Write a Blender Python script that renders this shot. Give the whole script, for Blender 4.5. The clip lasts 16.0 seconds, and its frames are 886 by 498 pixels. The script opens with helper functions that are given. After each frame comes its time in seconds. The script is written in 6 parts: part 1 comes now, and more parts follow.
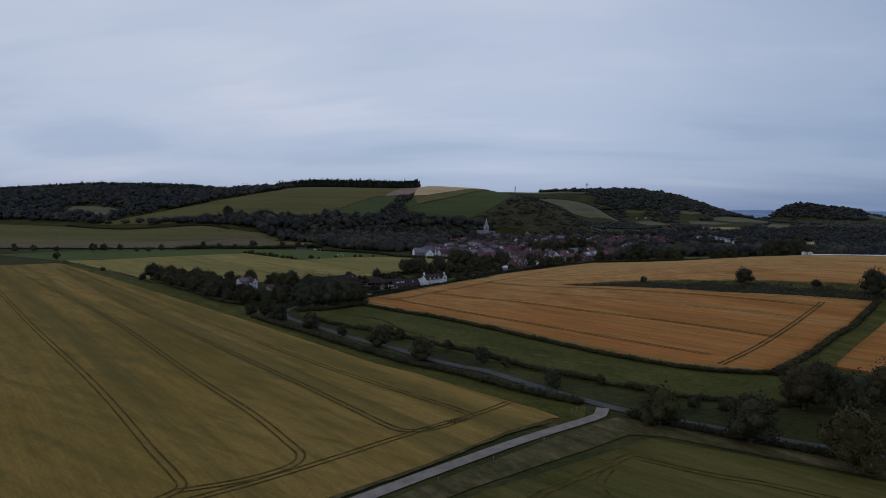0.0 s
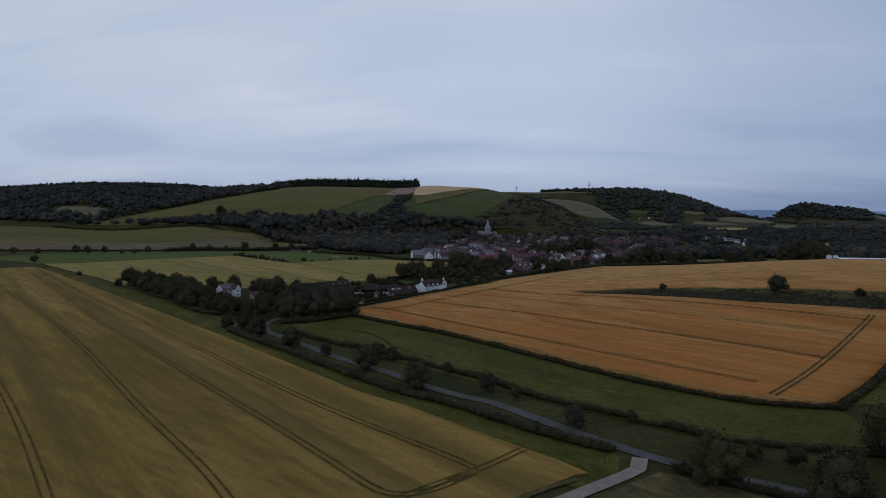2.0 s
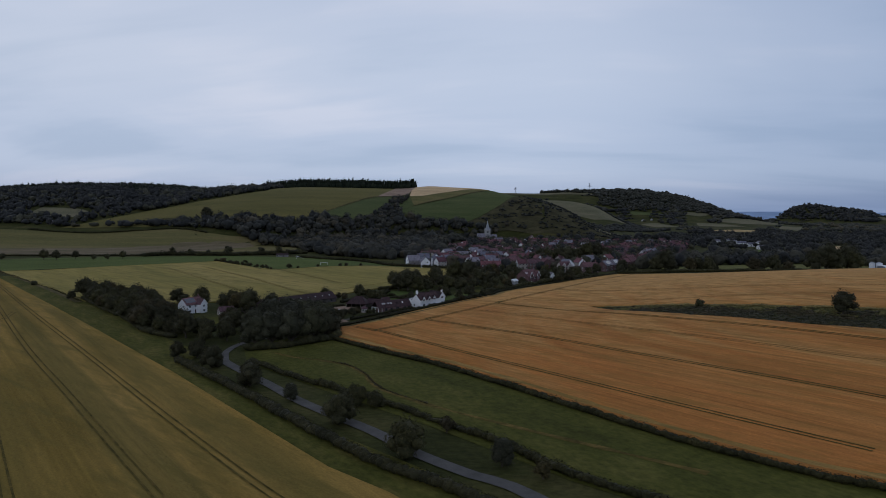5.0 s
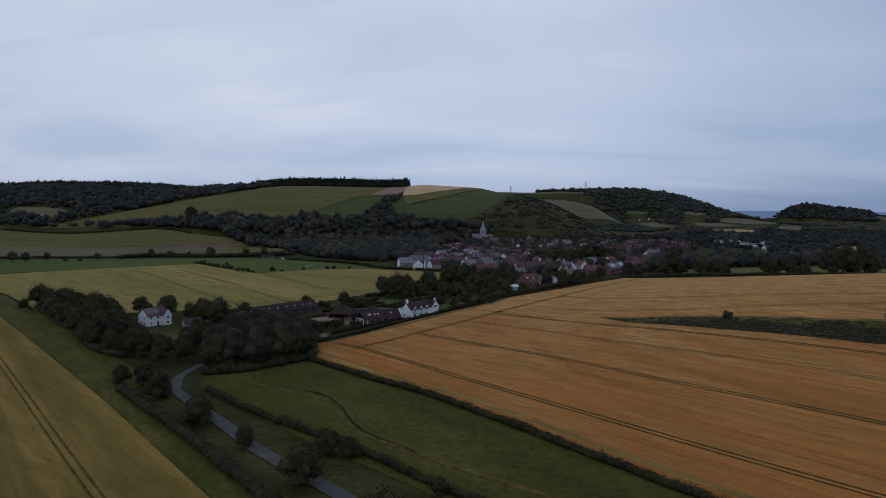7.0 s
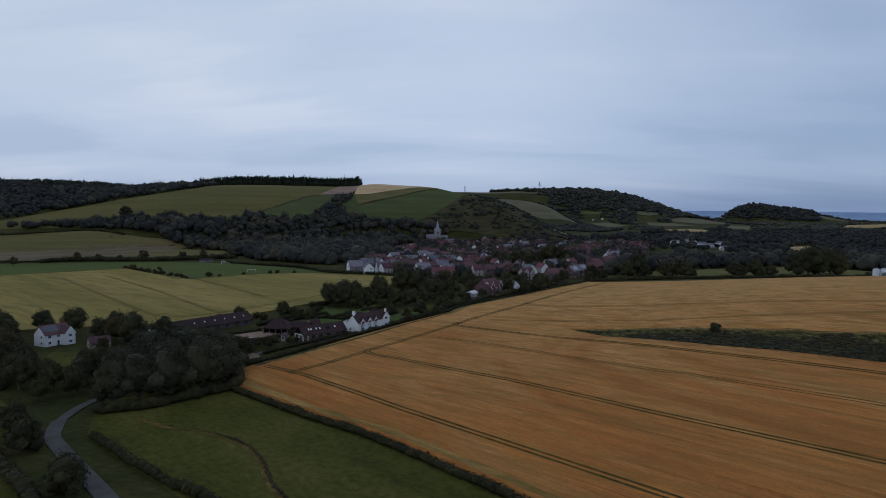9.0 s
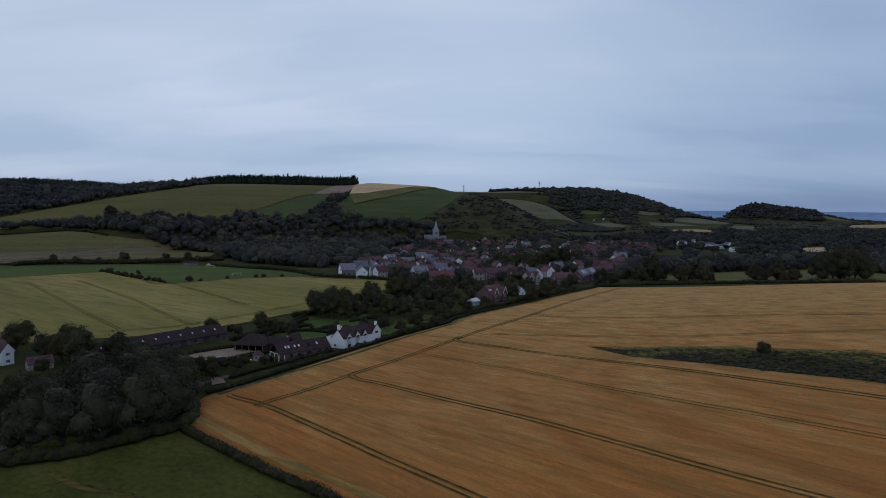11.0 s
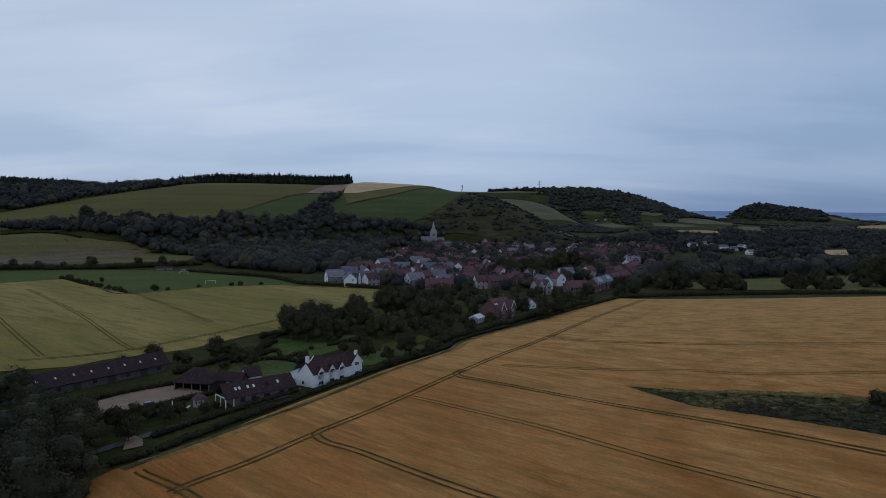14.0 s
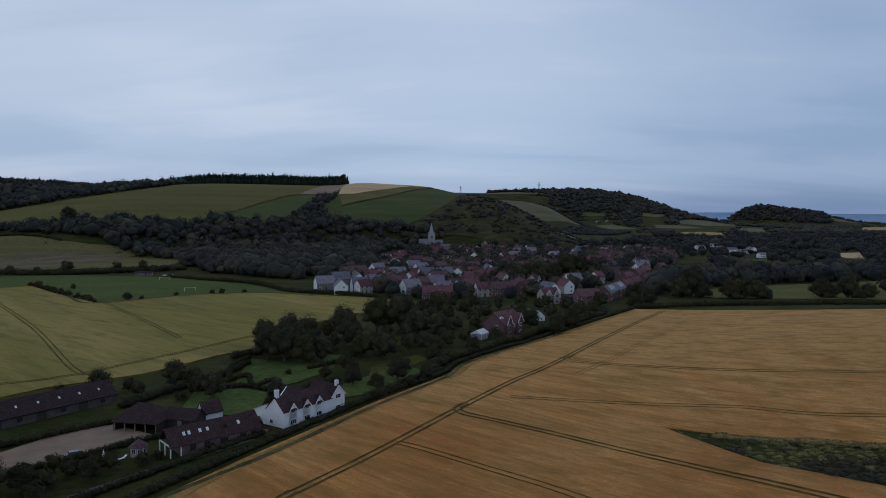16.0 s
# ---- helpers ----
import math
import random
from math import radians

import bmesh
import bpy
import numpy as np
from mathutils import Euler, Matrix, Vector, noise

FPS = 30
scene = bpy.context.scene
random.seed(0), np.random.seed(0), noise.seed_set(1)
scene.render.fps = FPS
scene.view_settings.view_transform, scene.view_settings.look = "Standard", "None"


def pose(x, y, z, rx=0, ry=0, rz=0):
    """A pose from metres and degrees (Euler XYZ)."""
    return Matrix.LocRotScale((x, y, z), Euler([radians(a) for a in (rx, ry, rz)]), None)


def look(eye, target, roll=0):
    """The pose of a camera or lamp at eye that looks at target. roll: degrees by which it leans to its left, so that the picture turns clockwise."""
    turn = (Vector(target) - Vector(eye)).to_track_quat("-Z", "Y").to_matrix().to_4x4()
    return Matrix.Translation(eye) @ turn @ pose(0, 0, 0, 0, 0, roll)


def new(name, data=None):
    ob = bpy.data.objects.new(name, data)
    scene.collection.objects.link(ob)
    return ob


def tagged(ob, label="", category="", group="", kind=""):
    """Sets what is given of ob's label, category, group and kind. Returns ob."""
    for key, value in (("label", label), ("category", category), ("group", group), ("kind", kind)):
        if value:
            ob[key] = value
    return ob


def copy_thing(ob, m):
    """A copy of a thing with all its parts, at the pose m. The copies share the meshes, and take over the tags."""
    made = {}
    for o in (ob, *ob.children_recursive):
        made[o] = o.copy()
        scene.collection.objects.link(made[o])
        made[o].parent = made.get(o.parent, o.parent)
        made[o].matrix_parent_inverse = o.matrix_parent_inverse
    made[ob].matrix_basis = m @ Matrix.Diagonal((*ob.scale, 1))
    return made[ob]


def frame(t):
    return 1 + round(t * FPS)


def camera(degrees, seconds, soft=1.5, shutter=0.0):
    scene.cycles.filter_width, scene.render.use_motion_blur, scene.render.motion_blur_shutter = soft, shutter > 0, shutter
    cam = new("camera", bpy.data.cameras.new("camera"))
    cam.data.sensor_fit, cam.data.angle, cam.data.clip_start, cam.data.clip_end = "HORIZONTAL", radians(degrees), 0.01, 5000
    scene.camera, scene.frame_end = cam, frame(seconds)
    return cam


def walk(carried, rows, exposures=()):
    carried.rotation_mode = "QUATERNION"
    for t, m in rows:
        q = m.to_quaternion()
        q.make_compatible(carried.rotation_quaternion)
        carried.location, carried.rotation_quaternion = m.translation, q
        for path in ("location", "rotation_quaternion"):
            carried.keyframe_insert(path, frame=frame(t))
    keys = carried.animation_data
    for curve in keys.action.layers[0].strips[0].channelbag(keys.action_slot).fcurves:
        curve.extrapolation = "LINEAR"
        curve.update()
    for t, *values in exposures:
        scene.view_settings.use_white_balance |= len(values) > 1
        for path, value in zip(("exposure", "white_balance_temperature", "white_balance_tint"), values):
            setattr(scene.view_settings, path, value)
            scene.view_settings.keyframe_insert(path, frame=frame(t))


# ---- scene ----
cam = camera(66.3, 16.0, 0.8)
PATH = [
    (0, (4.348, 1.493, 59.287), (4.24, 3.486, 59.163), 0.4),
    (0.5, (4.027, 11.333, 59.327), (3.917, 13.326, 59.203), 0.4),
    (1, (3.694, 21.073, 59.343), (3.584, 23.066, 59.218), 0.4),
    (1.5, (3.298, 30.713, 59.35), (3.187, 32.706, 59.226), 0.4),
    (2, (2.828, 40.285, 59.377), (2.719, 42.278, 59.253), 0.4),
    (2.5, (2.2, 49.79, 59.435), (2.092, 51.783, 59.312), 0.4),
    (3, (1.576, 59.355, 59.527), (1.469, 61.348, 59.406), 0.4),
    (3.5, (0.969, 69.088, 59.603), (0.864, 71.082, 59.483), 0.4),
    (4, (0.382, 78.909, 59.645), (0.279, 80.903, 59.525), 0.4),
    (6.5, (-1.559, 129.514, 59.759), (-1.661, 131.508, 59.638), 0.4),
    (7, (-1.908, 139.631, 59.711), (-1.994, 141.626, 59.589), 0.4),
    (7.5, (-2.255, 149.728, 59.625), (-2.235, 151.724, 59.504), 0.4),
    (8, (-2.522, 159.807, 59.508), (-2.476, 161.803, 59.388), 0.4),
    (8.5, (-2.63, 169.882, 59.383), (-2.581, 171.877, 59.263), 0.4),
    (9, (-2.526, 179.983, 59.279), (-2.476, 181.979, 59.158), 0.4),
    (11.5, (-1.206, 230.325, 58.579), (-1.151, 232.32, 58.458), 0.4),
    (12, (-0.976, 240.149, 58.512), (-0.92, 242.144, 58.39), 0.4),
    (12.5, (-0.795, 249.894, 58.451), (-0.736, 251.89, 58.329), 0.4),
    (13, (-0.537, 259.781, 58.415), (-0.477, 261.776, 58.293), 0.4),
    (13.5, (-0.169, 269.725, 58.399), (-0.11, 271.72, 58.279), 0.4),
    (14, (0.253, 279.515, 58.371), (0.313, 281.51, 58.251), 0.4),
    (14.5, (0.622, 289.117, 58.379), (0.681, 291.112, 58.26), 0.4),
    (15, (0.904, 298.634, 58.395), (0.963, 300.63, 58.277), 0.4),
    (15.5, (1.127, 308.048, 58.381), (1.189, 310.044, 58.263), 0.4),
    (16, (1.328, 317.333, 58.358), (1.393, 319.329, 58.242), 0.4),
]
walk(cam, [(t, look(eye, target, roll)) for t, eye, target, roll in PATH], [(0.0, 0.0, 6650, 10), (4.0, 0.06, 6700, 10), (6.5, 0.13, 6700, 10), (8.5, 0.13, 6600, 8), (11.5, 0.04, 6350, 6), (16.0, 0.03, 6350, 6)])

# ---- world and sun: an overcast evening sky ----
SUN_HEIGHT, SUN_TURN = 38.0, 215.0
world = bpy.data.worlds.new("evening_sky")
scene.world = world
world.use_nodes = True
wn, wl = world.node_tree.nodes, world.node_tree.links
wn.clear()


def wnode(kind, **values):
    n = wn.new(kind)
    for key, value in values.items():
        n.inputs[key].default_value = value
    return n


def wmath(op, a, b=None, clamp=False):
    n = wn.new("ShaderNodeMath")
    n.operation, n.use_clamp = op, clamp
    for slot, v in ((0, a), (1, b)):
        if v is None:
            continue
        if isinstance(v, (int, float)):
            n.inputs[slot].default_value = v
        else:
            wl.new(v, n.inputs[slot])
    return n.outputs[0]


def wramp(value, stops):
    n = wn.new("ShaderNodeValToRGB")
    n.color_ramp.interpolation = "EASE"
    e = n.color_ramp.elements
    while len(e) < len(stops):
        e.new(0.5)
    for i, (p, c) in enumerate(stops):
        e[i].position, e[i].color = p, (*c, 1)
    wl.new(value, n.inputs[0])
    return n.outputs[0]


sky = wn.new("ShaderNodeTexSky")
sky.sky_type, sky.sun_disc = "NISHITA", False
sky.sun_elevation, sky.sun_rotation = radians(SUN_HEIGHT), radians(SUN_TURN)
coord = wn.new("ShaderNodeTexCoord")
split = wn.new("ShaderNodeSeparateXYZ")
wl.new(coord.outputs["Generated"], split.inputs[0])
dx, dy, dz = split.outputs
# a flat cloud deck seen in perspective
deck = wmath("ADD", wmath("MAXIMUM", dz, 0.0), 0.20)
cu, cv = wmath("DIVIDE", dx, deck), wmath("DIVIDE", dy, deck)
join = wn.new("ShaderNodeCombineXYZ")
wl.new(wmath("MULTIPLY", cu, 0.55), join.inputs[0])
wl.new(wmath("MULTIPLY", cv, 0.9), join.inputs[1])
broad = wnode("ShaderNodeTexNoise", Scale=0.75, Detail=5.0, Roughness=0.45, Distortion=0.6)
wl.new(join.outputs[0], broad.inputs["Vector"])
join2 = wn.new("ShaderNodeCombineXYZ")
wl.new(wmath("MULTIPLY", cu, 0.7), join2.inputs[0])
wl.new(wmath("MULTIPLY", wmath("ADD", cv, wmath("MULTIPLY", cu, 0.12)), 2.2), join2.inputs[1])
streak = wnode("ShaderNodeTexNoise", Scale=1.1, Detail=5.0, Roughness=0.5, Distortion=0.4)
wl.new(join2.outputs[0], streak.inputs["Vector"])
veil = wmath("ADD", wmath("MULTIPLY", broad.outputs["Fac"], 0.65), wmath("MULTIPLY", streak.outputs["Fac"], 0.35))
cloud = wramp(veil, ((0.38, (0.410, 0.500, 0.668)), (0.50, (0.482, 0.562, 0.727)), (0.62, (0.575, 0.630, 0.775))))
# duller and bluer low down and to the east
low = wramp(dz, ((0.0, (0.52, 0.60, 0.74)), (0.06, (0.84, 0.88, 0.94)), (0.20, (1.0, 1.0, 1.0)), (0.42, (0.86, 0.89, 0.93)), (1.0, (0.40, 0.43, 0.48))))
side = wramp(wmath("ADD", wmath("MULTIPLY", dx, 0.5), 0.5), ((0.2, (1.08, 1.05, 1.02)), (0.52, (1.0, 1.0, 1.0)), (0.78, (0.70, 0.75, 0.82))))


def wmix(a, b, kind="MULTIPLY", fac=1.0):
    n = wn.new("ShaderNodeMixRGB")
    n.blend_type = kind
    n.inputs[0].default_value = fac
    wl.new(a, n.inputs[1])
    wl.new(b, n.inputs[2])
    return n.outputs[0]


deck_colour = wmix(wmix(cloud, low), side)
back1, back2, total, wout = (wn.new(k) for k in ("ShaderNodeBackground", "ShaderNodeBackground", "ShaderNodeAddShader", "ShaderNodeOutputWorld"))
wl.new(sky.outputs[0], back1.inputs[0])
back1.inputs[1].default_value = 0.008
wl.new(deck_colour, back2.inputs[0])
back2.inputs[1].default_value = 0.92
wl.new(back1.outputs[0], total.inputs[0])
wl.new(back2.outputs[0], total.inputs[1])
wl.new(total.outputs[0], wout.inputs[0])

lamp = bpy.data.lights.new("sun", "SUN")
lamp.energy, lamp.angle, lamp.color = 0.12, radians(40), (1.0, 0.95, 0.88)
sun = new("sun", lamp)
sun.matrix_world = pose(0, 0, 300, 90 - SUN_HEIGHT, 0, 180 - SUN_TURN + 180)

# ---- materials ----
def shader(name, rough=0.9, metal=0.0):
    m = bpy.data.materials.new(name)
    m.use_nodes = True
    n, l = m.node_tree.nodes, m.node_tree.links
    b = n["Principled BSDF"]
    b.inputs["Roughness"].default_value, b.inputs["Metallic"].default_value = rough, metal
    b.inputs["Specular IOR Level"].default_value = 0.2
    return m, n, l, b


def stretched(n, l, turn, scale):
    """Metre coordinates turned by turn degrees and scaled per axis."""
    c, m = n.new("ShaderNodeTexCoord"), n.new("ShaderNodeMapping")
    m.vector_type = "TEXTURE"
    m.inputs["Rotation"].default_value = (0, 0, radians(turn))
    m.inputs["Scale"].default_value = scale
    l.new(c.outputs["Object"], m.inputs[0])
    return m.outputs[0]


def noisy(n, l, vector, scale=1.0, detail=5.0, rough=0.55):
    t = n.new("ShaderNodeTexNoise")
    t.inputs["Scale"].default_value, t.inputs["Detail"].default_value, t.inputs["Roughness"].default_value = scale, detail, rough
    l.new(vector, t.inputs["Vector"])
    return t.outputs["Fac"]


def ramp(n, l, value, *stops):
    r = n.new("ShaderNodeValToRGB")
    e = r.color_ramp.elements
    while len(e) < len(stops):
        e.new(0.5)
    for i, (p, c) in enumerate(stops):
        e[i].position, e[i].color = p, (*c, 1)
    l.new(value, r.inputs[0])
    return r.outputs[0]


def blend(n, l, kind, a, b, fac=1.0):
    m = n.new("ShaderNodeMixRGB")
    m.blend_type = kind
    for slot, v in ((0, fac), (1, a), (2, b)):
        if isinstance(v, (int, float)):
            m.inputs[slot].default_value = v
        elif isinstance(v, tuple):
            m.inputs[slot].default_value = (*v, 1)
        else:
            l.new(v, m.inputs[slot])
    return m.outputs[0]


def relief(n, l, b, height, strength, distance):
    k = n.new("ShaderNodeBump")
    k.inputs["Strength"].default_value, k.inputs["Distance"].default_value = strength, distance
    l.new(height, k.inputs["Height"])
    l.new(k.outputs[0], b.inputs["Normal"])


def crop(name, dark, mid, light, turn, patch=40.0, row=1.6, tint=None, streaky=1.0, riper=None, green=None):
    """A standing crop: drilled rows along turn, broad ripening patches and bands as wide as the drill.
    riper: (colour, heading, from, to), the colour that the crop reaches across the field; green: colour of late bands."""
    m, n, l, b = shader(name, 0.95)
    b.inputs["Specular IOR Level"].default_value = 0.05
    rows = noisy(n, l, stretched(n, l, turn, (60, row, 1)), 1.0, 4, 0.6)
    drill = noisy(n, l, stretched(n, l, turn, (150, row * 1.3, 1)), 1.0, 2, 0.5)
    bands = noisy(n, l, stretched(n, l, turn, (420, 13, 1)), 1.0, 2, 0.5)
    broad = noisy(n, l, stretched(n, l, turn, (patch * 5.0, patch * 0.75, 1)), 1.0, 5, 0.6)
    fine = noisy(n, l, stretched(n, l, turn, (0.7, 0.5, 0.5)), 1.0, 5, 0.7)
    base = ramp(n, l, broad, (0.34, dark), (0.5, mid), (0.66, light))
    if riper:
        colour, heading, start, stop = riper
        away = n.new("ShaderNodeSeparateXYZ")
        l.new(stretched(n, l, heading, (1, 1, 1)), away.inputs[0])
        sway = n.new("ShaderNodeMath")
        sway.operation = "MULTIPLY_ADD"
        l.new(broad, sway.inputs[0])
        sway.inputs[1].default_value = 260.0
        l.new(away.outputs[0], sway.inputs[2])
        k = n.new("ShaderNodeMapRange")
        k.inputs["From Min"].default_value, k.inputs["From Max"].default_value = start + 130, stop + 130
        l.new(sway.outputs[0], k.inputs["Value"])
        base = blend(n, l, "MIX", base, colour, k.outputs[0])
    lines = n.new("ShaderNodeTexWave")
    lines.bands_direction = "Y"
    lines.inputs["Scale"].default_value, lines.inputs["Distortion"].default_value = 0.314 / (row * 4), 2.5
    lines.inputs["Detail"].default_value, lines.inputs["Detail Scale"].default_value = 3.0, 0.6
    l.new(stretched(n, l, turn, (6, 1, 1)), lines.inputs["Vector"])
    patchy = ramp(n, l, noisy(n, l, stretched(n, l, turn, (90, 18, 1)), 1.0, 3, 0.6), (0.40, (0, 0, 0)), (0.62, (0.5 * streaky,) * 3))
    base = blend(n, l, "MIX", base, blend(n, l, "MULTIPLY", base, ramp(n, l, lines.outputs["Fac"], (0.05, (0.70, 0.73, 0.72)), (0.42, (1.03, 1.03, 1.03)))), patchy)
    if green:
        strips = n.new("ShaderNodeTexWave")
        strips.bands_direction = "Y"
        strips.inputs["Scale"].default_value, strips.inputs["Distortion"].default_value = 0.314 / 23.0, 1.2
        strips.inputs["Detail"].default_value, strips.inputs["Detail Scale"].default_value = 2.0, 0.25
        l.new(stretched(n, l, turn, (8, 1, 1)), strips.inputs["Vector"])
        late = blend(n, l, "MULTIPLY", ramp(n, l, strips.outputs["Fac"], (0.40, (0, 0, 0)), (0.62, (0.62, 0.62, 0.62))), ramp(n, l, bands, (0.40, (1, 1, 1)), (0.62, (0.25, 0.25, 0.25))))
        base = blend(n, l, "MIX", base, green, late)
    base = blend(n, l, "MULTIPLY", base, ramp(n, l, rows, (0.3, (1 - 0.16 * streaky,) * 3), (0.7, (1 + 0.13 * streaky,) * 3)))
    base = blend(n, l, "MULTIPLY", base, ramp(n, l, drill, (0.30, (1 - 0.27 * streaky, 1 - 0.24 * streaky, 1 - 0.27 * streaky)), (0.43, (1, 1, 1)), (0.60, (1, 1, 1)), (0.72, (1.12, 1.12, 1.12))))
    base = blend(n, l, "MULTIPLY", base, ramp(n, l, bands, (0.36, (0.92, 0.93, 0.92)), (0.62, (1.07, 1.06, 1.04))))
    base = blend(n, l, "MULTIPLY", base, ramp(n, l, fine, (0.3, (0.80, 0.80, 0.80)), (0.7, (1.18, 1.18, 1.16))))
    tuft = noisy(n, l, stretched(n, l, turn, (4.0, 0.9, 1)), 1.0, 4, 0.65)
    base = blend(n, l, "MULTIPLY", base, ramp(n, l, tuft, (0.34, (1 - 0.13 * streaky,) * 3), (0.50, (1, 1, 1)), (0.66, (1 + 0.13 * streaky, 1 + 0.12 * streaky, 1 + 0.1 * streaky))))
    if tint:
        spots = noisy(n, l, stretched(n, l, turn + 12, (30, 5, 1)), 1.0, 6, 0.7)
        base = blend(n, l, "MIX", base, tint, ramp(n, l, spots, (0.47, (0, 0, 0)), (0.68, (0.8, 0.8, 0.8))))
    l.new(base, b.inputs["Base Color"])
    relief(n, l, b, fine, 0.8, 0.25)
    return m


def plain(name, colour, vary=0.25, scale=1.5, rough=0.85, fine=0.12, metal=0.0, spec=0.2, bump=0.0):
    """A surface of one colour with stains and grain at two scales."""
    m, n, l, b = shader(name, rough, metal)
    b.inputs["Specular IOR Level"].default_value = spec
    v = stretched(n, l, 0, (1, 1, 1))
    stain, grain = noisy(n, l, v, 1 / scale, 5, 0.6), noisy(n, l, v, 1 / fine, 3, 0.6)
    lo, hi = 1 - vary, 1 + vary
    c = blend(n, l, "MULTIPLY", colour, ramp(n, l, stain, (0.3, (lo, lo, lo)), (0.7, (hi, hi, hi))))
    c = blend(n, l, "MULTIPLY", c, ramp(n, l, grain, (0.3, (0.9, 0.9, 0.9)), (0.7, (1.1, 1.1, 1.1))))
    l.new(c, b.inputs["Base Color"])
    if bump:
        relief(n, l, b, grain, 0.6, bump)
    return m


def foliage(name, dark, light, spread=0.16):
    """Leaves: each clump a little different, each plant a little different."""
    m, n, l, b = shader(name, 0.75)
    b.inputs["Specular IOR Level"].default_value = 0.15
    geo, info = n.new("ShaderNodeNewGeometry"), n.new("ShaderNodeObjectInfo")
    c = ramp(n, l, geo.outputs["Random Per Island"], (0.0, dark), (1.0, light))
    lo, hi = 1 - spread, 1 + spread
    c = blend(n, l, "MULTIPLY", c, ramp(n, l, info.outputs["Random"], (0.0, (lo, lo, lo * 1.05)), (0.5, (1, 1, 1)), (1.0, (hi, hi, lo * 1.1))))
    v = stretched(n, l, 0, (1, 1, 1))
    c = blend(n, l, "MULTIPLY", c, ramp(n, l, noisy(n, l, v, 0.09, 4), (0.3, (0.75, 0.78, 0.8)), (0.7, (1.25, 1.2, 1.1))))
    leafy = noisy(n, l, v, 1 / 0.9, 5, 0.7)
    c = blend(n, l, "MULTIPLY", c, ramp(n, l, leafy, (0.34, (0.66, 0.66, 0.66)), (0.66, (1.28, 1.28, 1.25))))
    l.new(c, b.inputs["Base Color"])
    relief(n, l, b, leafy, 0.7, 0.6)
    return m


def grassy(name, dark, mid, light, patch=22.0, turn=0.0, stretch=1.5):
    m, n, l, b = shader(name, 0.95)
    b.inputs["Specular IOR Level"].default_value = 0.05
    broad = noisy(n, l, stretched(n, l, turn, (patch * stretch, patch, 10)), 1.0, 7, 0.62)
    tuft = noisy(n, l, stretched(n, l, turn, (2.2, 1.6, 1.6)), 1.0, 5, 0.65)
    c = ramp(n, l, broad, (0.32, dark), (0.5, mid), (0.68, light))
    c = blend(n, l, "MULTIPLY", c, ramp(n, l, tuft, (0.3, (0.66, 0.68, 0.66)), (0.7, (1.35, 1.32, 1.25))))
    l.new(c, b.inputs["Base Color"])
    relief(n, l, b, tuft, 0.9, 0.35)
    return m


def tiled(name, colour, course=0.33, vary=0.3):
    """Roof covering: courses up the slope with single tiles a little apart in colour."""
    m, n, l, b = shader(name, 0.8)
    v = stretched(n, l, 0, (1, 1, 1))
    brick = n.new("ShaderNodeTexBrick")
    brick.inputs["Scale"].default_value = 1.0
    brick.inputs["Brick Width"].default_value, brick.inputs["Row Height"].default_value = course * 1.2, course
    brick.inputs["Mortar Size"].default_value = 0.02
    lo, hi = 1 - vary, 1 + vary
    brick.inputs["Color1"].default_value = (*[k * lo for k in colour], 1)
    brick.inputs["Color2"].default_value = (*[k * hi for k in colour], 1)
    brick.inputs["Mortar"].default_value = (*[k * 0.4 for k in colour], 1)
    l.new(v, brick.inputs["Vector"])
    moss = noisy(n, l, v, 0.5, 6, 0.65)
    c = blend(n, l, "MULTIPLY", brick.outputs["Color"], ramp(n, l, moss, (0.3, (0.7, 0.72, 0.7)), (0.7, (1.25, 1.2, 1.15))))
    info = n.new("ShaderNodeObjectInfo")
    c = blend(n, l, "MULTIPLY", c, ramp(n, l, info.outputs["Random"], (0, (0.75, 0.78, 0.82)), (1, (1.25, 1.18, 1.1))))
    l.new(c, b.inputs["Base Color"])
    return m


M = {}
M["ground"] = grassy("rough_grass_land", (0.029, 0.032, 0.010), (0.046, 0.048, 0.015), (0.077, 0.067, 0.025), 30)
M["verge"] = grassy("verge_grass", (0.052, 0.055, 0.011), (0.077, 0.074, 0.017), (0.124, 0.102, 0.029), 9, 128, 3)
M["dry_grass"] = grassy("dry_long_grass", (0.052, 0.050, 0.020), (0.090, 0.074, 0.033), (0.160, 0.120, 0.060), 5, 128, 4)
M["pasture"] = grassy("pasture_grass", (0.053, 0.055, 0.013), (0.071, 0.072, 0.016), (0.100, 0.092, 0.024), 14, 128, 2)
M["meadow"] = grassy("mown_meadow", (0.070, 0.093, 0.026), (0.084, 0.108, 0.030), (0.103, 0.122, 0.038), 40, 20, 3)
M["valley_meadow"] = grassy("valley_meadow", (0.100, 0.098, 0.033), (0.124, 0.120, 0.040), (0.152, 0.140, 0.050), 30, 20, 3)
M["lawn"] = grassy("garden_lawn", (0.064, 0.091, 0.027), (0.083, 0.112, 0.033), (0.106, 0.131, 0.042), 8)
M["down"] = grassy("chalk_down_grass", (0.107, 0.095, 0.033), (0.130, 0.111, 0.038), (0.154, 0.128, 0.047), 60, 30, 4)
M["down_dark"] = grassy("lower_down_grass", (0.062, 0.077, 0.029), (0.078, 0.093, 0.036), (0.099, 0.107, 0.043), 50, 30, 3)
M["scrub"] = grassy("scrub_slope", (0.034, 0.032, 0.017), (0.056, 0.050, 0.026), (0.088, 0.074, 0.040), 22)
M["stubble"] = grassy("pale_stubble", (0.470, 0.320, 0.185), (0.560, 0.385, 0.225), (0.640, 0.450, 0.275), 40, 20, 4)
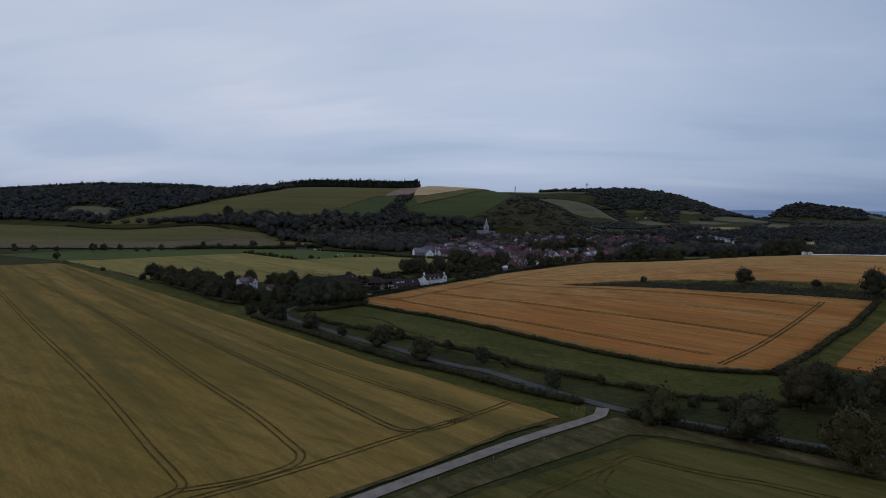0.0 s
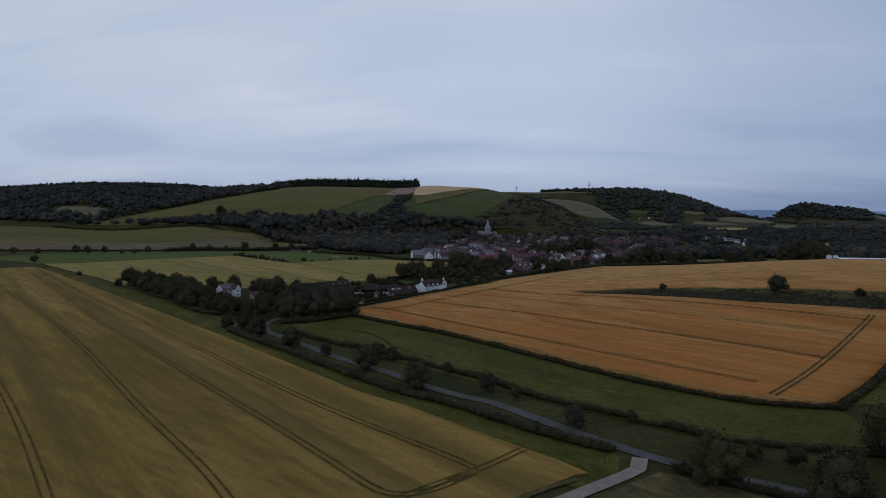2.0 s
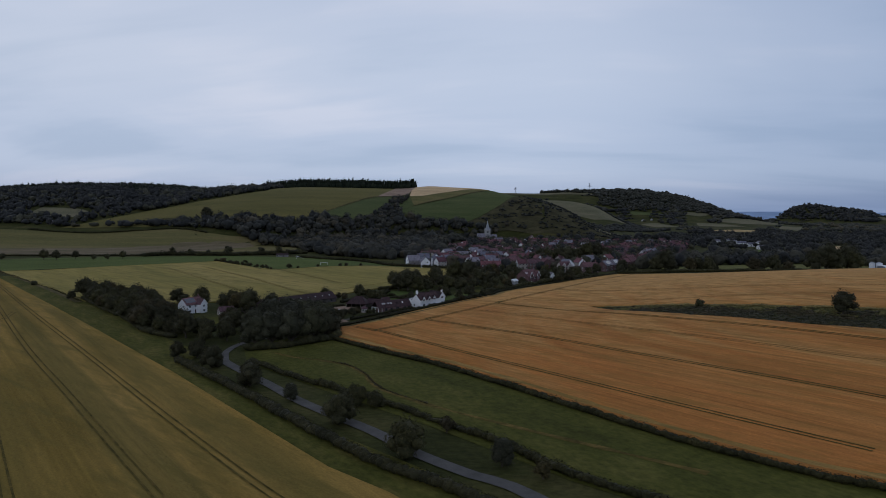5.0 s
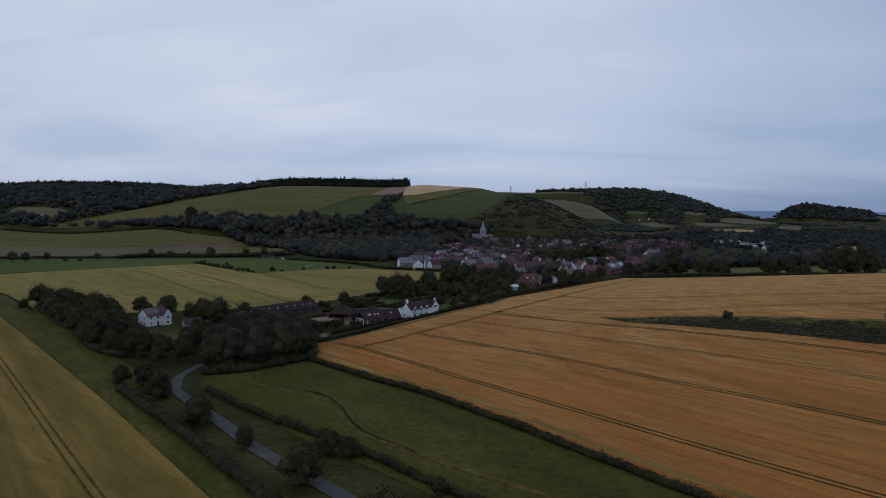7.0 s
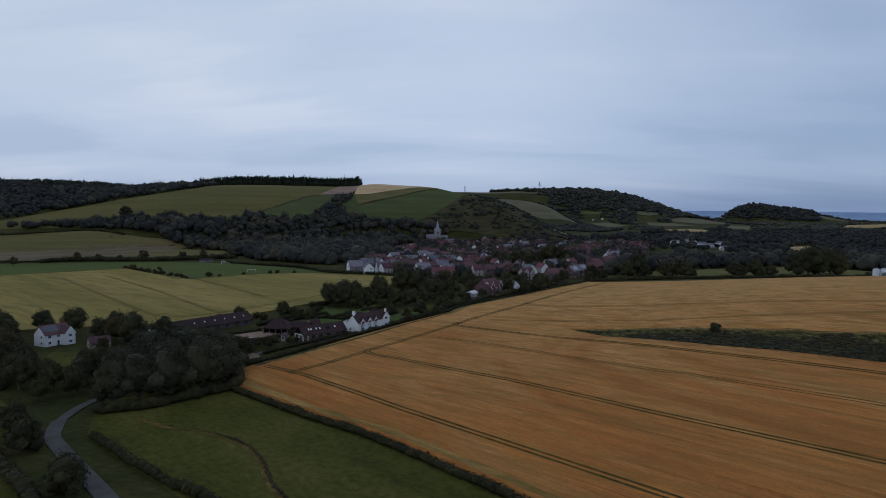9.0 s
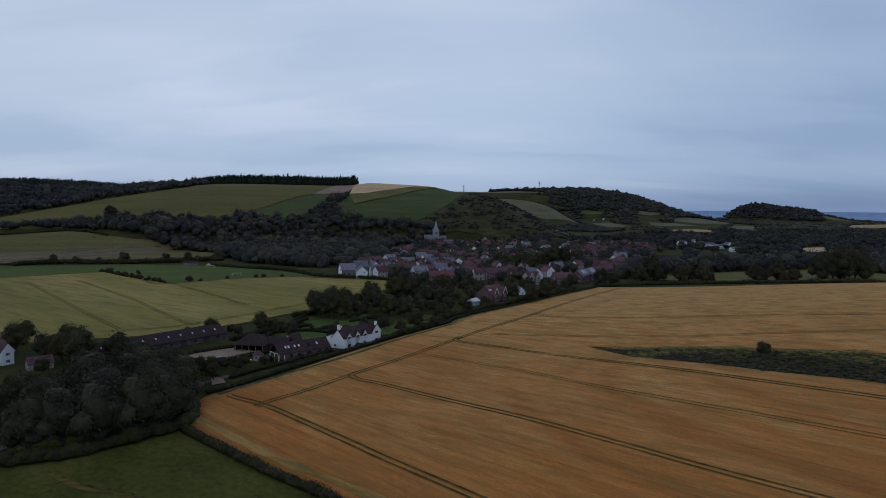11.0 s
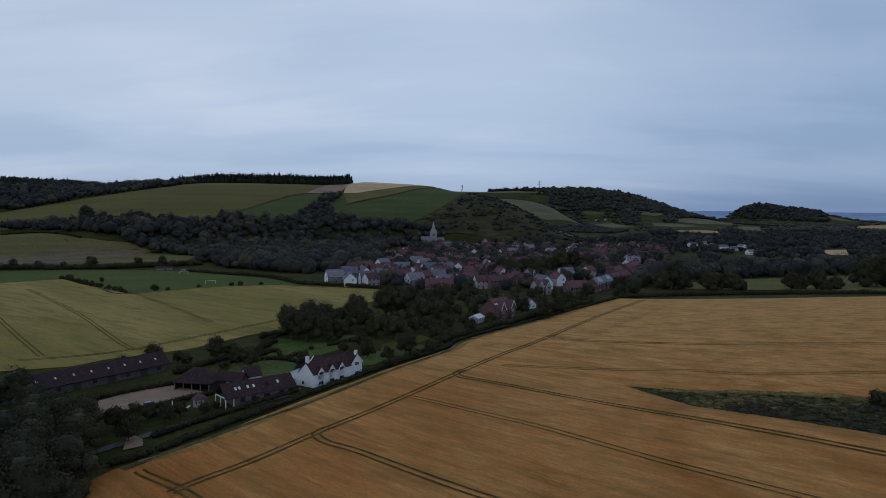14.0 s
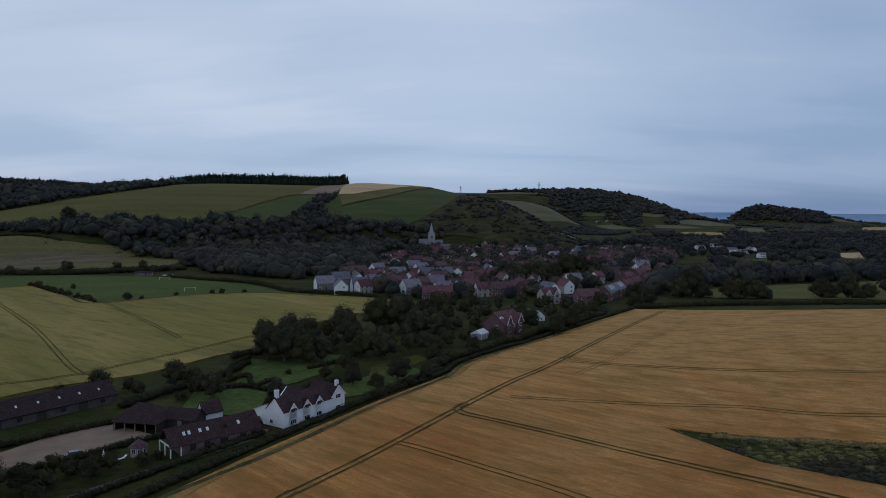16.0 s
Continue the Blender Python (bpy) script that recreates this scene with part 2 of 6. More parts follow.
M["chalk_soil"] = grassy("bare_chalky_soil", (0.22, 0.150, 0.115), (0.27, 0.185, 0.140), (0.32, 0.225, 0.175), 30)
M["brown_soil"] = grassy("bare_brown_soil", (0.105, 0.088, 0.046), (0.150, 0.117, 0.072), (0.215, 0.165, 0.115), 22, 40, 5)
M["south_crop"] = crop("young_green_crop", (0.078, 0.073, 0.019), (0.108, 0.095, 0.026), (0.150, 0.120, 0.037), 135, 18, 1.8, (0.140, 0.105, 0.036), 0.8)
M["olive_field"] = grassy("ripening_field", (0.110, 0.102, 0.040), (0.145, 0.124, 0.050), (0.190, 0.146, 0.066), 45, 0, 6)
M["hill_field"] = grassy("grazed_chalk_slope", (0.112, 0.105, 0.062), (0.140, 0.126, 0.076), (0.180, 0.156, 0.098), 60, 0, 3)
M["wheat_green"] = crop("unripe_wheat", (0.178, 0.117, 0.027), (0.234, 0.150, 0.036), (0.295, 0.184, 0.049), 131, 38, 1.6, (0.135, 0.102, 0.026), 0.6, ((0.360, 0.220, 0.066), 41, 70, 170), (0.132, 0.104, 0.029))
M["wheat_far"] = crop("light_green_wheat", (0.226, 0.184, 0.053), (0.282, 0.219, 0.066), (0.340, 0.252, 0.084), 131, 70, 2.0, (0.150, 0.128, 0.042), 0.2)
M["wheat_ripe"] = crop("ripe_barley", (0.405, 0.150, 0.041), (0.450, 0.180, 0.050), (0.485, 0.228, 0.072), 132, 50, 1.4, (0.275, 0.138, 0.036), 0.9, ((0.520, 0.280, 0.102), 70, 345, 555))
M["wheat_pale"] = crop("pale_ripe_barley", (0.360, 0.240, 0.105), (0.420, 0.290, 0.135), (0.470, 0.340, 0.170), 146, 50, 1.5)
M["tram"] = grassy("wheel_track", (0.058, 0.045, 0.013), (0.096, 0.071, 0.020), (0.165, 0.112, 0.034), 4)
M["asphalt"] = plain("worn_asphalt", (0.098, 0.092, 0.086), 0.2, 4.0, 0.97, 0.3, spec=0.05)
M["concrete"] = plain("farm_track_concrete", (0.250, 0.208, 0.175), 0.25, 3.0, 0.9, 0.3)
M["barley_margin"] = crop("late_barley_margin", (0.275, 0.160, 0.046), (0.340, 0.195, 0.060), (0.400, 0.235, 0.078), 131, 10, 1.4, (0.120, 0.098, 0.030), 0.8)
M["gravel"] = plain("pale_gravel", (0.275, 0.186, 0.131), 0.15, 4.0, 0.95, 0.15, bump=0.03)
M["leaf"] = foliage("oak_leaves", (0.036, 0.035, 0.018), (0.072, 0.065, 0.033))
M["leaf_pale"] = foliage("willow_leaves", (0.034, 0.035, 0.021), (0.072, 0.068, 0.042))
M["leaf_warm"] = foliage("hawthorn_leaves", (0.041, 0.034, 0.017), (0.078, 0.061, 0.029))
M["leaf_hedge"] = foliage("hedge_leaves", (0.024, 0.023, 0.010), (0.047, 0.042, 0.018))
M["conifer"] = foliage("conifer_needles", (0.014, 0.021, 0.013), (0.025, 0.033, 0.019), 0.15)
# leaves of the woods: greyer and bluer base colour imitates distance haze
M["leaf_far"] = foliage("hazed_woodland_leaves", (0.047, 0.046, 0.037), (0.068, 0.064, 0.050))
M["leaf_far_warm"] = foliage("hazed_woodland_leaves_olive", (0.060, 0.053, 0.038), (0.086, 0.073, 0.051))
M["leaf_far_dark"] = foliage("hazed_woodland_leaves_dark", (0.030, 0.031, 0.031), (0.042, 0.042, 0.040))
M["bark"] = plain("bark", (0.085, 0.070, 0.055), 0.3, 0.6, 0.95, 0.08, bump=0.02)
M["white_render"] = plain("white_painted_wall", (0.78, 0.78, 0.78), 0.06, 2.5, 0.85, 0.1)
M["cream_render"] = plain("cream_wall", (0.344, 0.304, 0.272), 0.1, 2.5, 0.85, 0.1)
M["flint"] = plain("flint_wall", (0.095, 0.082, 0.078), 0.3, 1.2, 0.9, 0.15, bump=0.02)
M["brick"] = plain("red_brick_wall", (0.138, 0.078, 0.078), 0.25, 2.0, 0.9, 0.12)
M["brick_pale"] = plain("weathered_brick_wall", (0.160, 0.105, 0.100), 0.22, 2.0, 0.9, 0.12)
M["stone"] = plain("church_stone", (0.31, 0.30, 0.285), 0.2, 2.5, 0.9, 0.2)
M["timber"] = plain("dark_weatherboard", (0.055, 0.045, 0.040), 0.25, 1.0, 0.85, 0.1)
M["tile_red"] = tiled("clay_tile_roof", (0.158, 0.068, 0.082))
M["tile_brown"] = tiled("brown_tile_roof", (0.138, 0.074, 0.086))
M["tile_dark"] = tiled("dark_plain_tile_roof", (0.052, 0.030, 0.034))
M["slate"] = tiled("grey_slate_roof", (0.205, 0.198, 0.245), 0.4, 0.15)
M["grey_render"] = plain("grey_rendered_wall", (0.189, 0.170, 0.170), 0.12, 2.5, 0.85, 0.1)
M["seed_grass"] = foliage("seeding_grass", (0.150, 0.118, 0.052), (0.285, 0.225, 0.105), 0.2)
M["bank_grass"] = foliage("bank_grass", (0.085, 0.078, 0.030), (0.165, 0.138, 0.060), 0.2)
M["lead"] = plain("lead_roof", (0.30, 0.31, 0.33), 0.15, 2.0, 0.6, 0.3)
M["white_paint"] = plain("white_gloss_paint", (0.76, 0.76, 0.75), 0.05, 1.0, 0.5, 0.1)
M["glass"] = plain("window_glass", (0.030, 0.034, 0.040), 0.1, 1.0, 0.12, 0.5, spec=0.5)
M["solar"] = plain("solar_panel_glass", (0.030, 0.040, 0.075), 0.1, 1.0, 0.10, 0.5, spec=0.6)
M["steel"] = plain("galvanised_steel", (0.30, 0.31, 0.33), 0.1, 1.0, 0.5, 0.2, metal=0.6)
M["sheet_white"] = plain("white_sheet_roof", (0.70, 0.71, 0.73), 0.08, 3.0, 0.6, 0.3)
M["pot"] = plain("clay_pot", (0.32, 0.14, 0.09), 0.15, 0.5, 0.85, 0.1)
# air haze over the far hills is painted in as blue base colour
M["far_blue"] = plain("haze_tinted_hills", (0.26, 0.35, 0.50), 0.12, 300.0, 1.0, 60.0, spec=0.0)
M["wood_post"] = plain("weathered_post", (0.20, 0.175, 0.15), 0.25, 0.4, 0.9, 0.08)

def smooth(a, b, v):
    u = min(1.0, max(0.0, (v - a) / (b - a)))
    return u * u * (3 - 2 * u)

def bump(x, y, cx, cy, a, b, turn, height):
    c, s = math.cos(math.radians(turn)), math.sin(math.radians(turn))
    u, v = (x - cx) * c + (y - cy) * s, -(x - cx) * s + (y - cy) * c
    return height * math.exp(-(u / a) ** 2 - (v / b) ** 2)

RISE = (272.1, 465.0, 190.5, 204.1, 164.1, 26.9)


def profile(x, *knots):
    """A smooth line through (x, height) knots, level beyond its ends."""
    if x <= knots[0][0]:
        return knots[0][1]
    for i in range(len(knots) - 1):
        (x0, h0), (x1, h1) = knots[i], knots[i + 1]
        if x <= x1:
            s0 = (h1 - knots[max(i - 1, 0)][1]) / (x1 - knots[max(i - 1, 0)][0])
            s1 = (knots[min(i + 2, len(knots) - 1)][1] - h0) / (knots[min(i + 2, len(knots) - 1)][0] - x0)
            u, w = (x - x0) / (x1 - x0), x1 - x0
            return (1 + 2 * u) * (1 - u) ** 2 * h0 + u * (1 - u) ** 2 * w * s0 + u * u * (3 - 2 * u) * h1 + u * u * (u - 1) * w * s1
    return knots[-1][1]


def down_height(x, y):
    """The down: a steep chalk slope with its crest at y 1700 in the west, a nose falling to the east."""
    foot = 1040 + 340 * smooth(-450, 50, x)
    top = 1700 - 130 * smooth(10, 140, x)
    t = min(1.0, max(0.0, (y - foot) / (top - foot)))
    brow = (1 - (1 - t) ** 1.9) * smooth(0, 0.12, t)
    crest = profile(x, (-1300, 80), (-1150, 89), (-900, 102), (-730, 98), (-640, 90), (-570, 97), (-480, 102), (-405, 106), (-267, 105), (-165, 104.5), (-125, 110), (-60, 108), (17, 103), (66, 91), (103, 84), (139, 75), (188, 56), (225, 35), (270, 13), (320, 3), (380, 0))
    back = 1 - smooth(1760 - 140 * smooth(0, 140, x), 2150, y) * smooth(-250, 40, x)
    return crest * brow * back * (1 - 0.5 * smooth(2300, 3200, y))


def ground_z(x, y):
    """Height of the land: valley floor, the cornfield rise, the down, the next hill, the far ridge and knoll."""
    z = bump(x, y, *RISE) - bump(x, y, 66, 480, 48, 42, 0, 2.4)
    if y > 1000:
        z += down_height(x, y)
    if y > 1500:
        z = max(z, profile(x, (-200, 0), (0, 40), (120, 84), (218, 89), (295, 86), (333, 81), (390, 67), (448, 32), (477, 15), (520, 0)) * math.exp(-((y - 2400) / 230) ** 2))
        z = max(z, profile(x, (-300, 0), (-100, 110), (60, 125), (254, 125), (376, 131), (498, 133), (619, 136), (740, 129), (860, 107), (933, 85), (1005, 56), (1090, 30), (1200, 8), (1300, 0)) * math.exp(-((y - 3050) / 360) ** 2))
        z = max(z, profile(x, (1340, 0), (1400, 20), (1450, 60), (1500, 79), (1577, 72), (1704, 60), (1785, 46), (1858, 29), (1960, 12), (2100, 0)) * math.exp(-((y - 3300) / 170) ** 2))
    return z


# ---- mesh helpers ----
def mesh_of(name, verts, faces, material, smooth_faces=False):
    me = bpy.data.meshes.new(name)
    me.from_pydata([tuple(v) for v in verts], [], faces)
    me.materials.append(M[material])
    if smooth_faces:
        me.polygons.foreach_set("use_smooth", [True] * len(me.polygons))
    me.update()
    return me


def part(name, bm, material, parent=None, label=""):
    """Link a bmesh as one mesh object under a thing or a part."""
    me = bpy.data.meshes.new(name)
    bm.normal_update()
    bm.to_mesh(me)
    bm.free()
    me.materials.append(M[material])
    ob = new(name, me)
    ob.parent = parent
    return tagged(ob, label)


def empty(name, m=None):
    ob = new(name)
    ob.empty_display_size = 0.5
    if m is not None:
        ob.matrix_basis = m
    return ob


def box(x0, x1, y0, y1, z0, z1, bm=None, bevel=0.0):
    bm = bm or bmesh.new()
    v = bmesh.ops.create_cube(bm, size=1.0, matrix=Matrix.LocRotScale(((x0 + x1) / 2, (y0 + y1) / 2, (z0 + z1) / 2), None, (x1 - x0, y1 - y0, z1 - z0)))["verts"]
    if bevel:
        bmesh.ops.bevel(bm, geom=list({e for k in v for e in k.link_edges}), offset=bevel, segments=1, affect="EDGES")
    return bm


def solid(points, axis_from, axis_to):
    """A prism: the outline points (u, v) in the plane across x, run from x=axis_from to x=axis_to."""
    bm = bmesh.new()
    a = [bm.verts.new((axis_from, u, v)) for u, v in points]
    b = [bm.verts.new((axis_to, u, v)) for u, v in points]
    k = len(points)
    bm.faces.new(list(reversed(a)))
    bm.faces.new(b)
    for i in range(k):
        bm.faces.new((a[i], a[(i + 1) % k], b[(i + 1) % k], b[i]))
    bmesh.ops.recalc_face_normals(bm, faces=bm.faces)
    return bm


def draped(name, outline, material, up=0.15, step=10.0, skirt=0.0):
    """A piece of land cover: the outline cut on the land's own grid and laid over it, with a rim that drops to the soil."""
    bm = bmesh.new()
    f = bm.faces.new([bm.verts.new((x, y, 0)) for x, y in outline])
    if f.normal.z < 0:
        f.normal_flip()
    xs, ys = [p[0] for p in outline], [p[1] for p in outline]
    for lo, hi, no in ((min(xs), max(xs), (1, 0, 0)), (min(ys), max(ys), (0, 1, 0))):
        k = math.ceil(lo / step) * step
        while k < hi:
            bmesh.ops.bisect_plane(bm, geom=bm.verts[:] + bm.edges[:] + bm.faces[:], plane_co=(k * no[0], k * no[1], 0), plane_no=no, dist=1e-4)
            k += step
    bm.normal_update()
    for v in bm.verts:
        v.co.z = ground_z(v.co.x, v.co.y) + up
    if skirt:
        rim = [e for e in bm.edges if e.is_boundary]
        made = bmesh.ops.extrude_edge_only(bm, edges=rim)["geom"]
        for v in made:
            if isinstance(v, bmesh.types.BMVert):
                v.co.z -= skirt
    for f in bm.faces:
        if abs(f.normal.z) > 0.3 and f.normal.z < 0:
            f.normal_flip()
        f.smooth = True
    me = bpy.data.meshes.new(name)
    bm.to_mesh(me)
    bm.free()
    me.materials.append(M[material])
    return new(name, me)


def curve_through(points, step=4.0):
    """Points every step metres along a smooth line through the given ones."""
    out = []
    p = [points[0]] + list(points) + [points[-1]]
    for i in range(1, len(p) - 2):
        a, b, c, d = (Vector(q[:2]) for q in p[i - 1:i + 3])
        k = max(1, int((c - b).length / step))
        for j in range(k):
            t = j / k
            out.append(0.5 * ((2 * b) + (c - a) * t + (2 * a - 5 * b + 4 * c - d) * t * t + (3 * b - a - 3 * c + d) * t ** 3))
    out.append(Vector(points[-1][:2]))
    return out


def ribbon(points, width, up, thick=0.0, step=4.0, wobble=0.0):
    """Vertices and faces of a strip laid over the land."""
    line = curve_through(points, step)
    verts, faces = [], []
    for i, q in enumerate(line):
        d = (line[min(i + 1, len(line) - 1)] - line[max(i - 1, 0)]).normalized()
        side = Vector((-d.y, d.x))
        w = width * (1 + wobble * noise.noise((q.x * 0.15, q.y * 0.15, 3.0)))
        for s in (-0.5, -0.17, 0.17, 0.5):
            v = q + side * w * s
            verts.append((v.x, v.y, ground_z(v.x, v.y) + up + (thick if abs(s) < 0.4 else 0)))
    for i in range(len(line) - 1):
        for j in range(3):
            a = i * 4 + j
            faces.append((a + 1, a, a + 4, a + 5))
    return verts, faces


def strip(name, points, width, material, up=0.2, thick=0.0, step=4.0, wobble=0.0, parent=None):
    v, f = ribbon(points, width, up, thick, step, wobble)
    ob = new(name, mesh_of(name, v, f, material, True))
    ob.parent = parent
    return ob


# ---- the land ----
def steps(*spans):
    out = []
    for a, b, s in spans:
        k = a
        while k < b - 1e-6:
            out.append(float(k))
            k += s
    return out + [float(spans[-1][1])]


gx = steps((-5000, -1200, 200), (-1200, -520, 20), (-520, 420, 10), (420, 2600, 40), (2600, 5000, 200))
gy = steps((-5000, -200, 200), (-200, 1100, 10), (1100, 2000, 20), (2000, 4000, 50), (4000, 5000, 200))
land_verts = [(x, y, ground_z(x, y)) for y in gy for x in gx]
W = len(gx)
land_faces = [(j * W + i, j * W + i + 1, (j + 1) * W + i + 1, (j + 1) * W + i) for j in range(len(gy) - 1) for i in range(W - 1)]
tagged(new("ground", mesh_of("ground", land_verts, land_faces, "ground", True)), "rough green farmland grass rolling to the horizon", "ground", "", "structure")

# ridges at the horizon, distance haze put into their blue base colour
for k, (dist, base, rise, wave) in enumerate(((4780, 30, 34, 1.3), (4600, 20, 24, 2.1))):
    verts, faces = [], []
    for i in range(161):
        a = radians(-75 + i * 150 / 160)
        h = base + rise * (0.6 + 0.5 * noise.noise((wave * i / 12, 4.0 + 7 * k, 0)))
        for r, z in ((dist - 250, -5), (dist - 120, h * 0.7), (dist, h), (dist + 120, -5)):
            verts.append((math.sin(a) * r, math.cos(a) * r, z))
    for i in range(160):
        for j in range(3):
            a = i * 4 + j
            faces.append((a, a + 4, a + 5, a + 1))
    tagged(new("backdrop", mesh_of("backdrop", verts, faces, "far_blue", True)), "distant line of low hills coloured haze blue", "hills", "", "structure")

# ---- fields ----
CROP = 0.65


def field(outline, material, label, up=0.2, step=10.0, skirt=0.0, name="field"):
    return tagged(draped(name, outline, material, up, step, skirt), label, "field", "", "structure")


def track_pair(points, parent, up, gauge=1.9, width=0.5):
    """Two wheel tracks side by side, each a part of its field."""
    line = curve_through(points, 1.5)
    for s in (-gauge / 2, gauge / 2):
        moved = []
        for i, q in enumerate(line):
            d = (line[min(i + 1, len(line) - 1)] - line[max(i - 1, 0)]).normalized()
            moved.append((q.x - d.y * s, q.y + d.x * s))
        strip("wheel_track", moved, width, "tram", up, 0.0, 2.0, 0.4, parent)


wheat_field = field([(-455, 618), (-416, 655), (-403, 644), (-256, 490), (-189, 419), (-152, 379), (-108, 331.5), (-75.5, 294.5), (-53, 269), (-33.5, 247), (-18.5, 234.5), (13, 202), (20.5, 195), (27, 187), (24, 185.5), (12, 175), (-8, 151), (-26.5, 132), (-90, 64), (-160, -20), (-320, -200), (-620, -200), (-520, 300)],
                    "wheat_green", "unripe green-gold wheat with wheel tracks", CROP, 10, CROP)
barley_field = field([(-66, 424), (-69.5, 415), (-67, 401), (-62, 395), (-35, 366), (-15, 347), (5, 323.5), (42, 277), (66, 252.5), (83, 240), (103, 235.5), (124, 256), (145, 280), (160, 295), (192, 334), (183, 342), (160, 358), (134, 377), (113, 400), (101, 411), (87, 428), (70, 449), (60, 478),
                      (75, 466), (91, 455), (110, 439), (127, 426), (148, 410), (192, 380), (240, 352), (340, 330), (380, 480), (270, 588), (119, 682), (64.5, 610), (21, 561), (10, 538), (-11, 510), (-37, 469), (-53, 441), (-60, 432)],
                     "wheat_ripe", "ripe orange-gold barley on a rounded rise", CROP, 10, CROP)
east_field = field([(127, 240), (146, 263), (172, 292), (214, 338), (330, 310), (380, 200), (220, 166), (142, 226)], "wheat_ripe", "ripe orange barley beyond a grass strip", CROP, 10, CROP)
south_field = field([(48, 172), (70, 160), (110, 136), (200, 80), (300, 20), (200, -200), (-290, -200), (-130, -10), (-60, 68), (5, 138)], "south_crop", "young green crop beside the farm track", CROP * 0.6, 10, CROP * 0.6)
far_wheat = field([(-430, 685), (-400, 698), (-345, 760), (-283, 820), (-246, 780), (-222, 756), (-194, 731), (-160, 765), (-138, 778), (-105, 785), (-70, 772), (-40, 762), (-16, 748), (-12, 722), (-14, 696), (-34, 690), (-60, 640), (-61.2, 600.8), (-67.9, 591.9), (-77.6, 580.5), (-89.4, 558.6), (-93.5, 552.1), (-101.7, 545.4), (-117.5, 534.4), (-125.0, 523.1), (-200, 498), (-244, 506), (-299, 561)], "wheat_far", "pale green-gold wheat beyond the farm", CROP, 10, CROP)
field([(-560, 760), (-432, 687), (-345, 762), (-283, 822), (-246, 782), (-222, 758), (-194, 733), (-160, 767), (-138, 780), (-105, 787), (-72, 775), (-80, 790), (-136, 842), (-196, 884), (-242, 900), (-300, 905), (-391, 880), (-500, 840)], "meadow", "bright green mown meadow with young hedges", 0.2, 10)
field([(-900, 880), (-900, 1130), (-700, 1120), (-593, 1110), (-521, 1119), (-470, 1128), (-415, 1114), (-384, 1116), (-344, 1128), (-294, 1149), (-262, 1070), (-250, 1010), (-330, 960), (-380, 925), (-520, 890), (-640, 880)], "olive_field", "olive ripening field below the down", 0.3, 20)
field([(-880, 905), (-700, 900), (-452, 882), (-384, 935), (-334, 1084), (-339, 1114), (-394, 1095), (-479, 1068), (-538, 1020), (-700, 985), (-880, 960)], "brown_soil", "bare brown soil along the field's foot", 0.5, 20)
field([(-660, 1140), (-648, 1156), (-621, 1201), (-557, 1276), (-496, 1388), (-441, 1500), (-450, 1600), (-440, 1705), (-190, 1705), (-190, 1587), (-206, 1481), (-226, 1444), (-281, 1282), (-302, 1246), (-340, 1180), (-420, 1150), (-540, 1140)], "down", "smooth green pasture on the down", 0.4, 20)
field([(-190, 1587), (-190, 1705), (-140, 1705), (-143, 1603), (-147, 1520), (-206, 1481)], "chalk_soil", "bare pinkish chalky strip on the down", 0.8, 20)
field([(-302, 1240), (-281, 1282), (-225, 1441), (-205, 1478), (-147, 1517), (-142, 1498), (-127, 1434), (-151, 1391), (-140, 1360), (-220, 1290)], "down_dark", "darker green lower slope of the down", 0.6, 20)
field([(-142, 1503), (-146, 1600), (-138, 1720), (-60, 1720), (16, 1690), (26, 1665), (-20, 1640), (-60, 1583), (-116, 1510)], "stubble", "pale gold stubble on the down's brow", 0.7, 20)
field([(-142, 1498), (-116, 1506), (-60, 1580), (-20, 1636), (24, 1672), (26, 1649), (-57, 1529), (-102, 1472), (-127, 1435)], "olive_field", "dull olive strip below the stubble", 0.9, 20)
strip("field_edge", [(-127, 1434), (-102, 1471), (-57, 1528), (26, 1648)], 3.0, "dry_grass", 1.4)["kind"] = "structure"
field([(-151, 1391), (-127, 1433), (-57, 1527), (26, 1646), (40, 1700), (110, 1640), (71, 1573), (45, 1517), (3, 1452), (-30, 1412), (-110, 1370)], "down_dark", "dark green lower slope beside the scrub", 0.5, 20)
field([(200, 2360), (228, 2372), (300, 2392), (333, 2388), (385, 2340), (430, 2295), (470, 2270), (447, 2210), (349, 2165), (302, 2197), (275, 2261)], "hill_field", "dull green slope of the next hill", 0.6, 20)
field([(-777, 1271), (-714, 1274), (-684, 1259), (-670, 1216), (-706, 1194), (-737, 1208), (-770, 1230)], "hill_field", "small pale clearing in the hillside wood", 0.5, 20)
field([(60, 2961), (137, 2961), (268, 2965), (478, 2924), (468, 2975), (400, 3060), (60, 3060)], "hill_field", "pale stubble strip along the ridge", 0.9, 20)
VALLEY_FIELDS = [([(555, 2465), (622, 2503), (662, 2368), (576, 2319)], "hill_field"), ([(1708, 3223), (1850, 3200), (1900, 3160), (1782, 3130), (1705, 3172)], "hill_field"),
                 ([(556, 2704), (667, 2678), (723, 2653), (576, 2649)], "down_dark"), ([(782, 2715), (902, 2725), (818, 2658), (774, 2672)], "hill_field"), ([(1395, 2435), (1662, 2572), (2008, 3073), (1693, 2882)], "wheat_pale"),
                 ([(325, 1004), (369, 1028), (397, 1097), (359, 1082)], "meadow"), ([(215, 1454), (260, 1500), (300, 1520), (255, 1435)], "hill_field")]
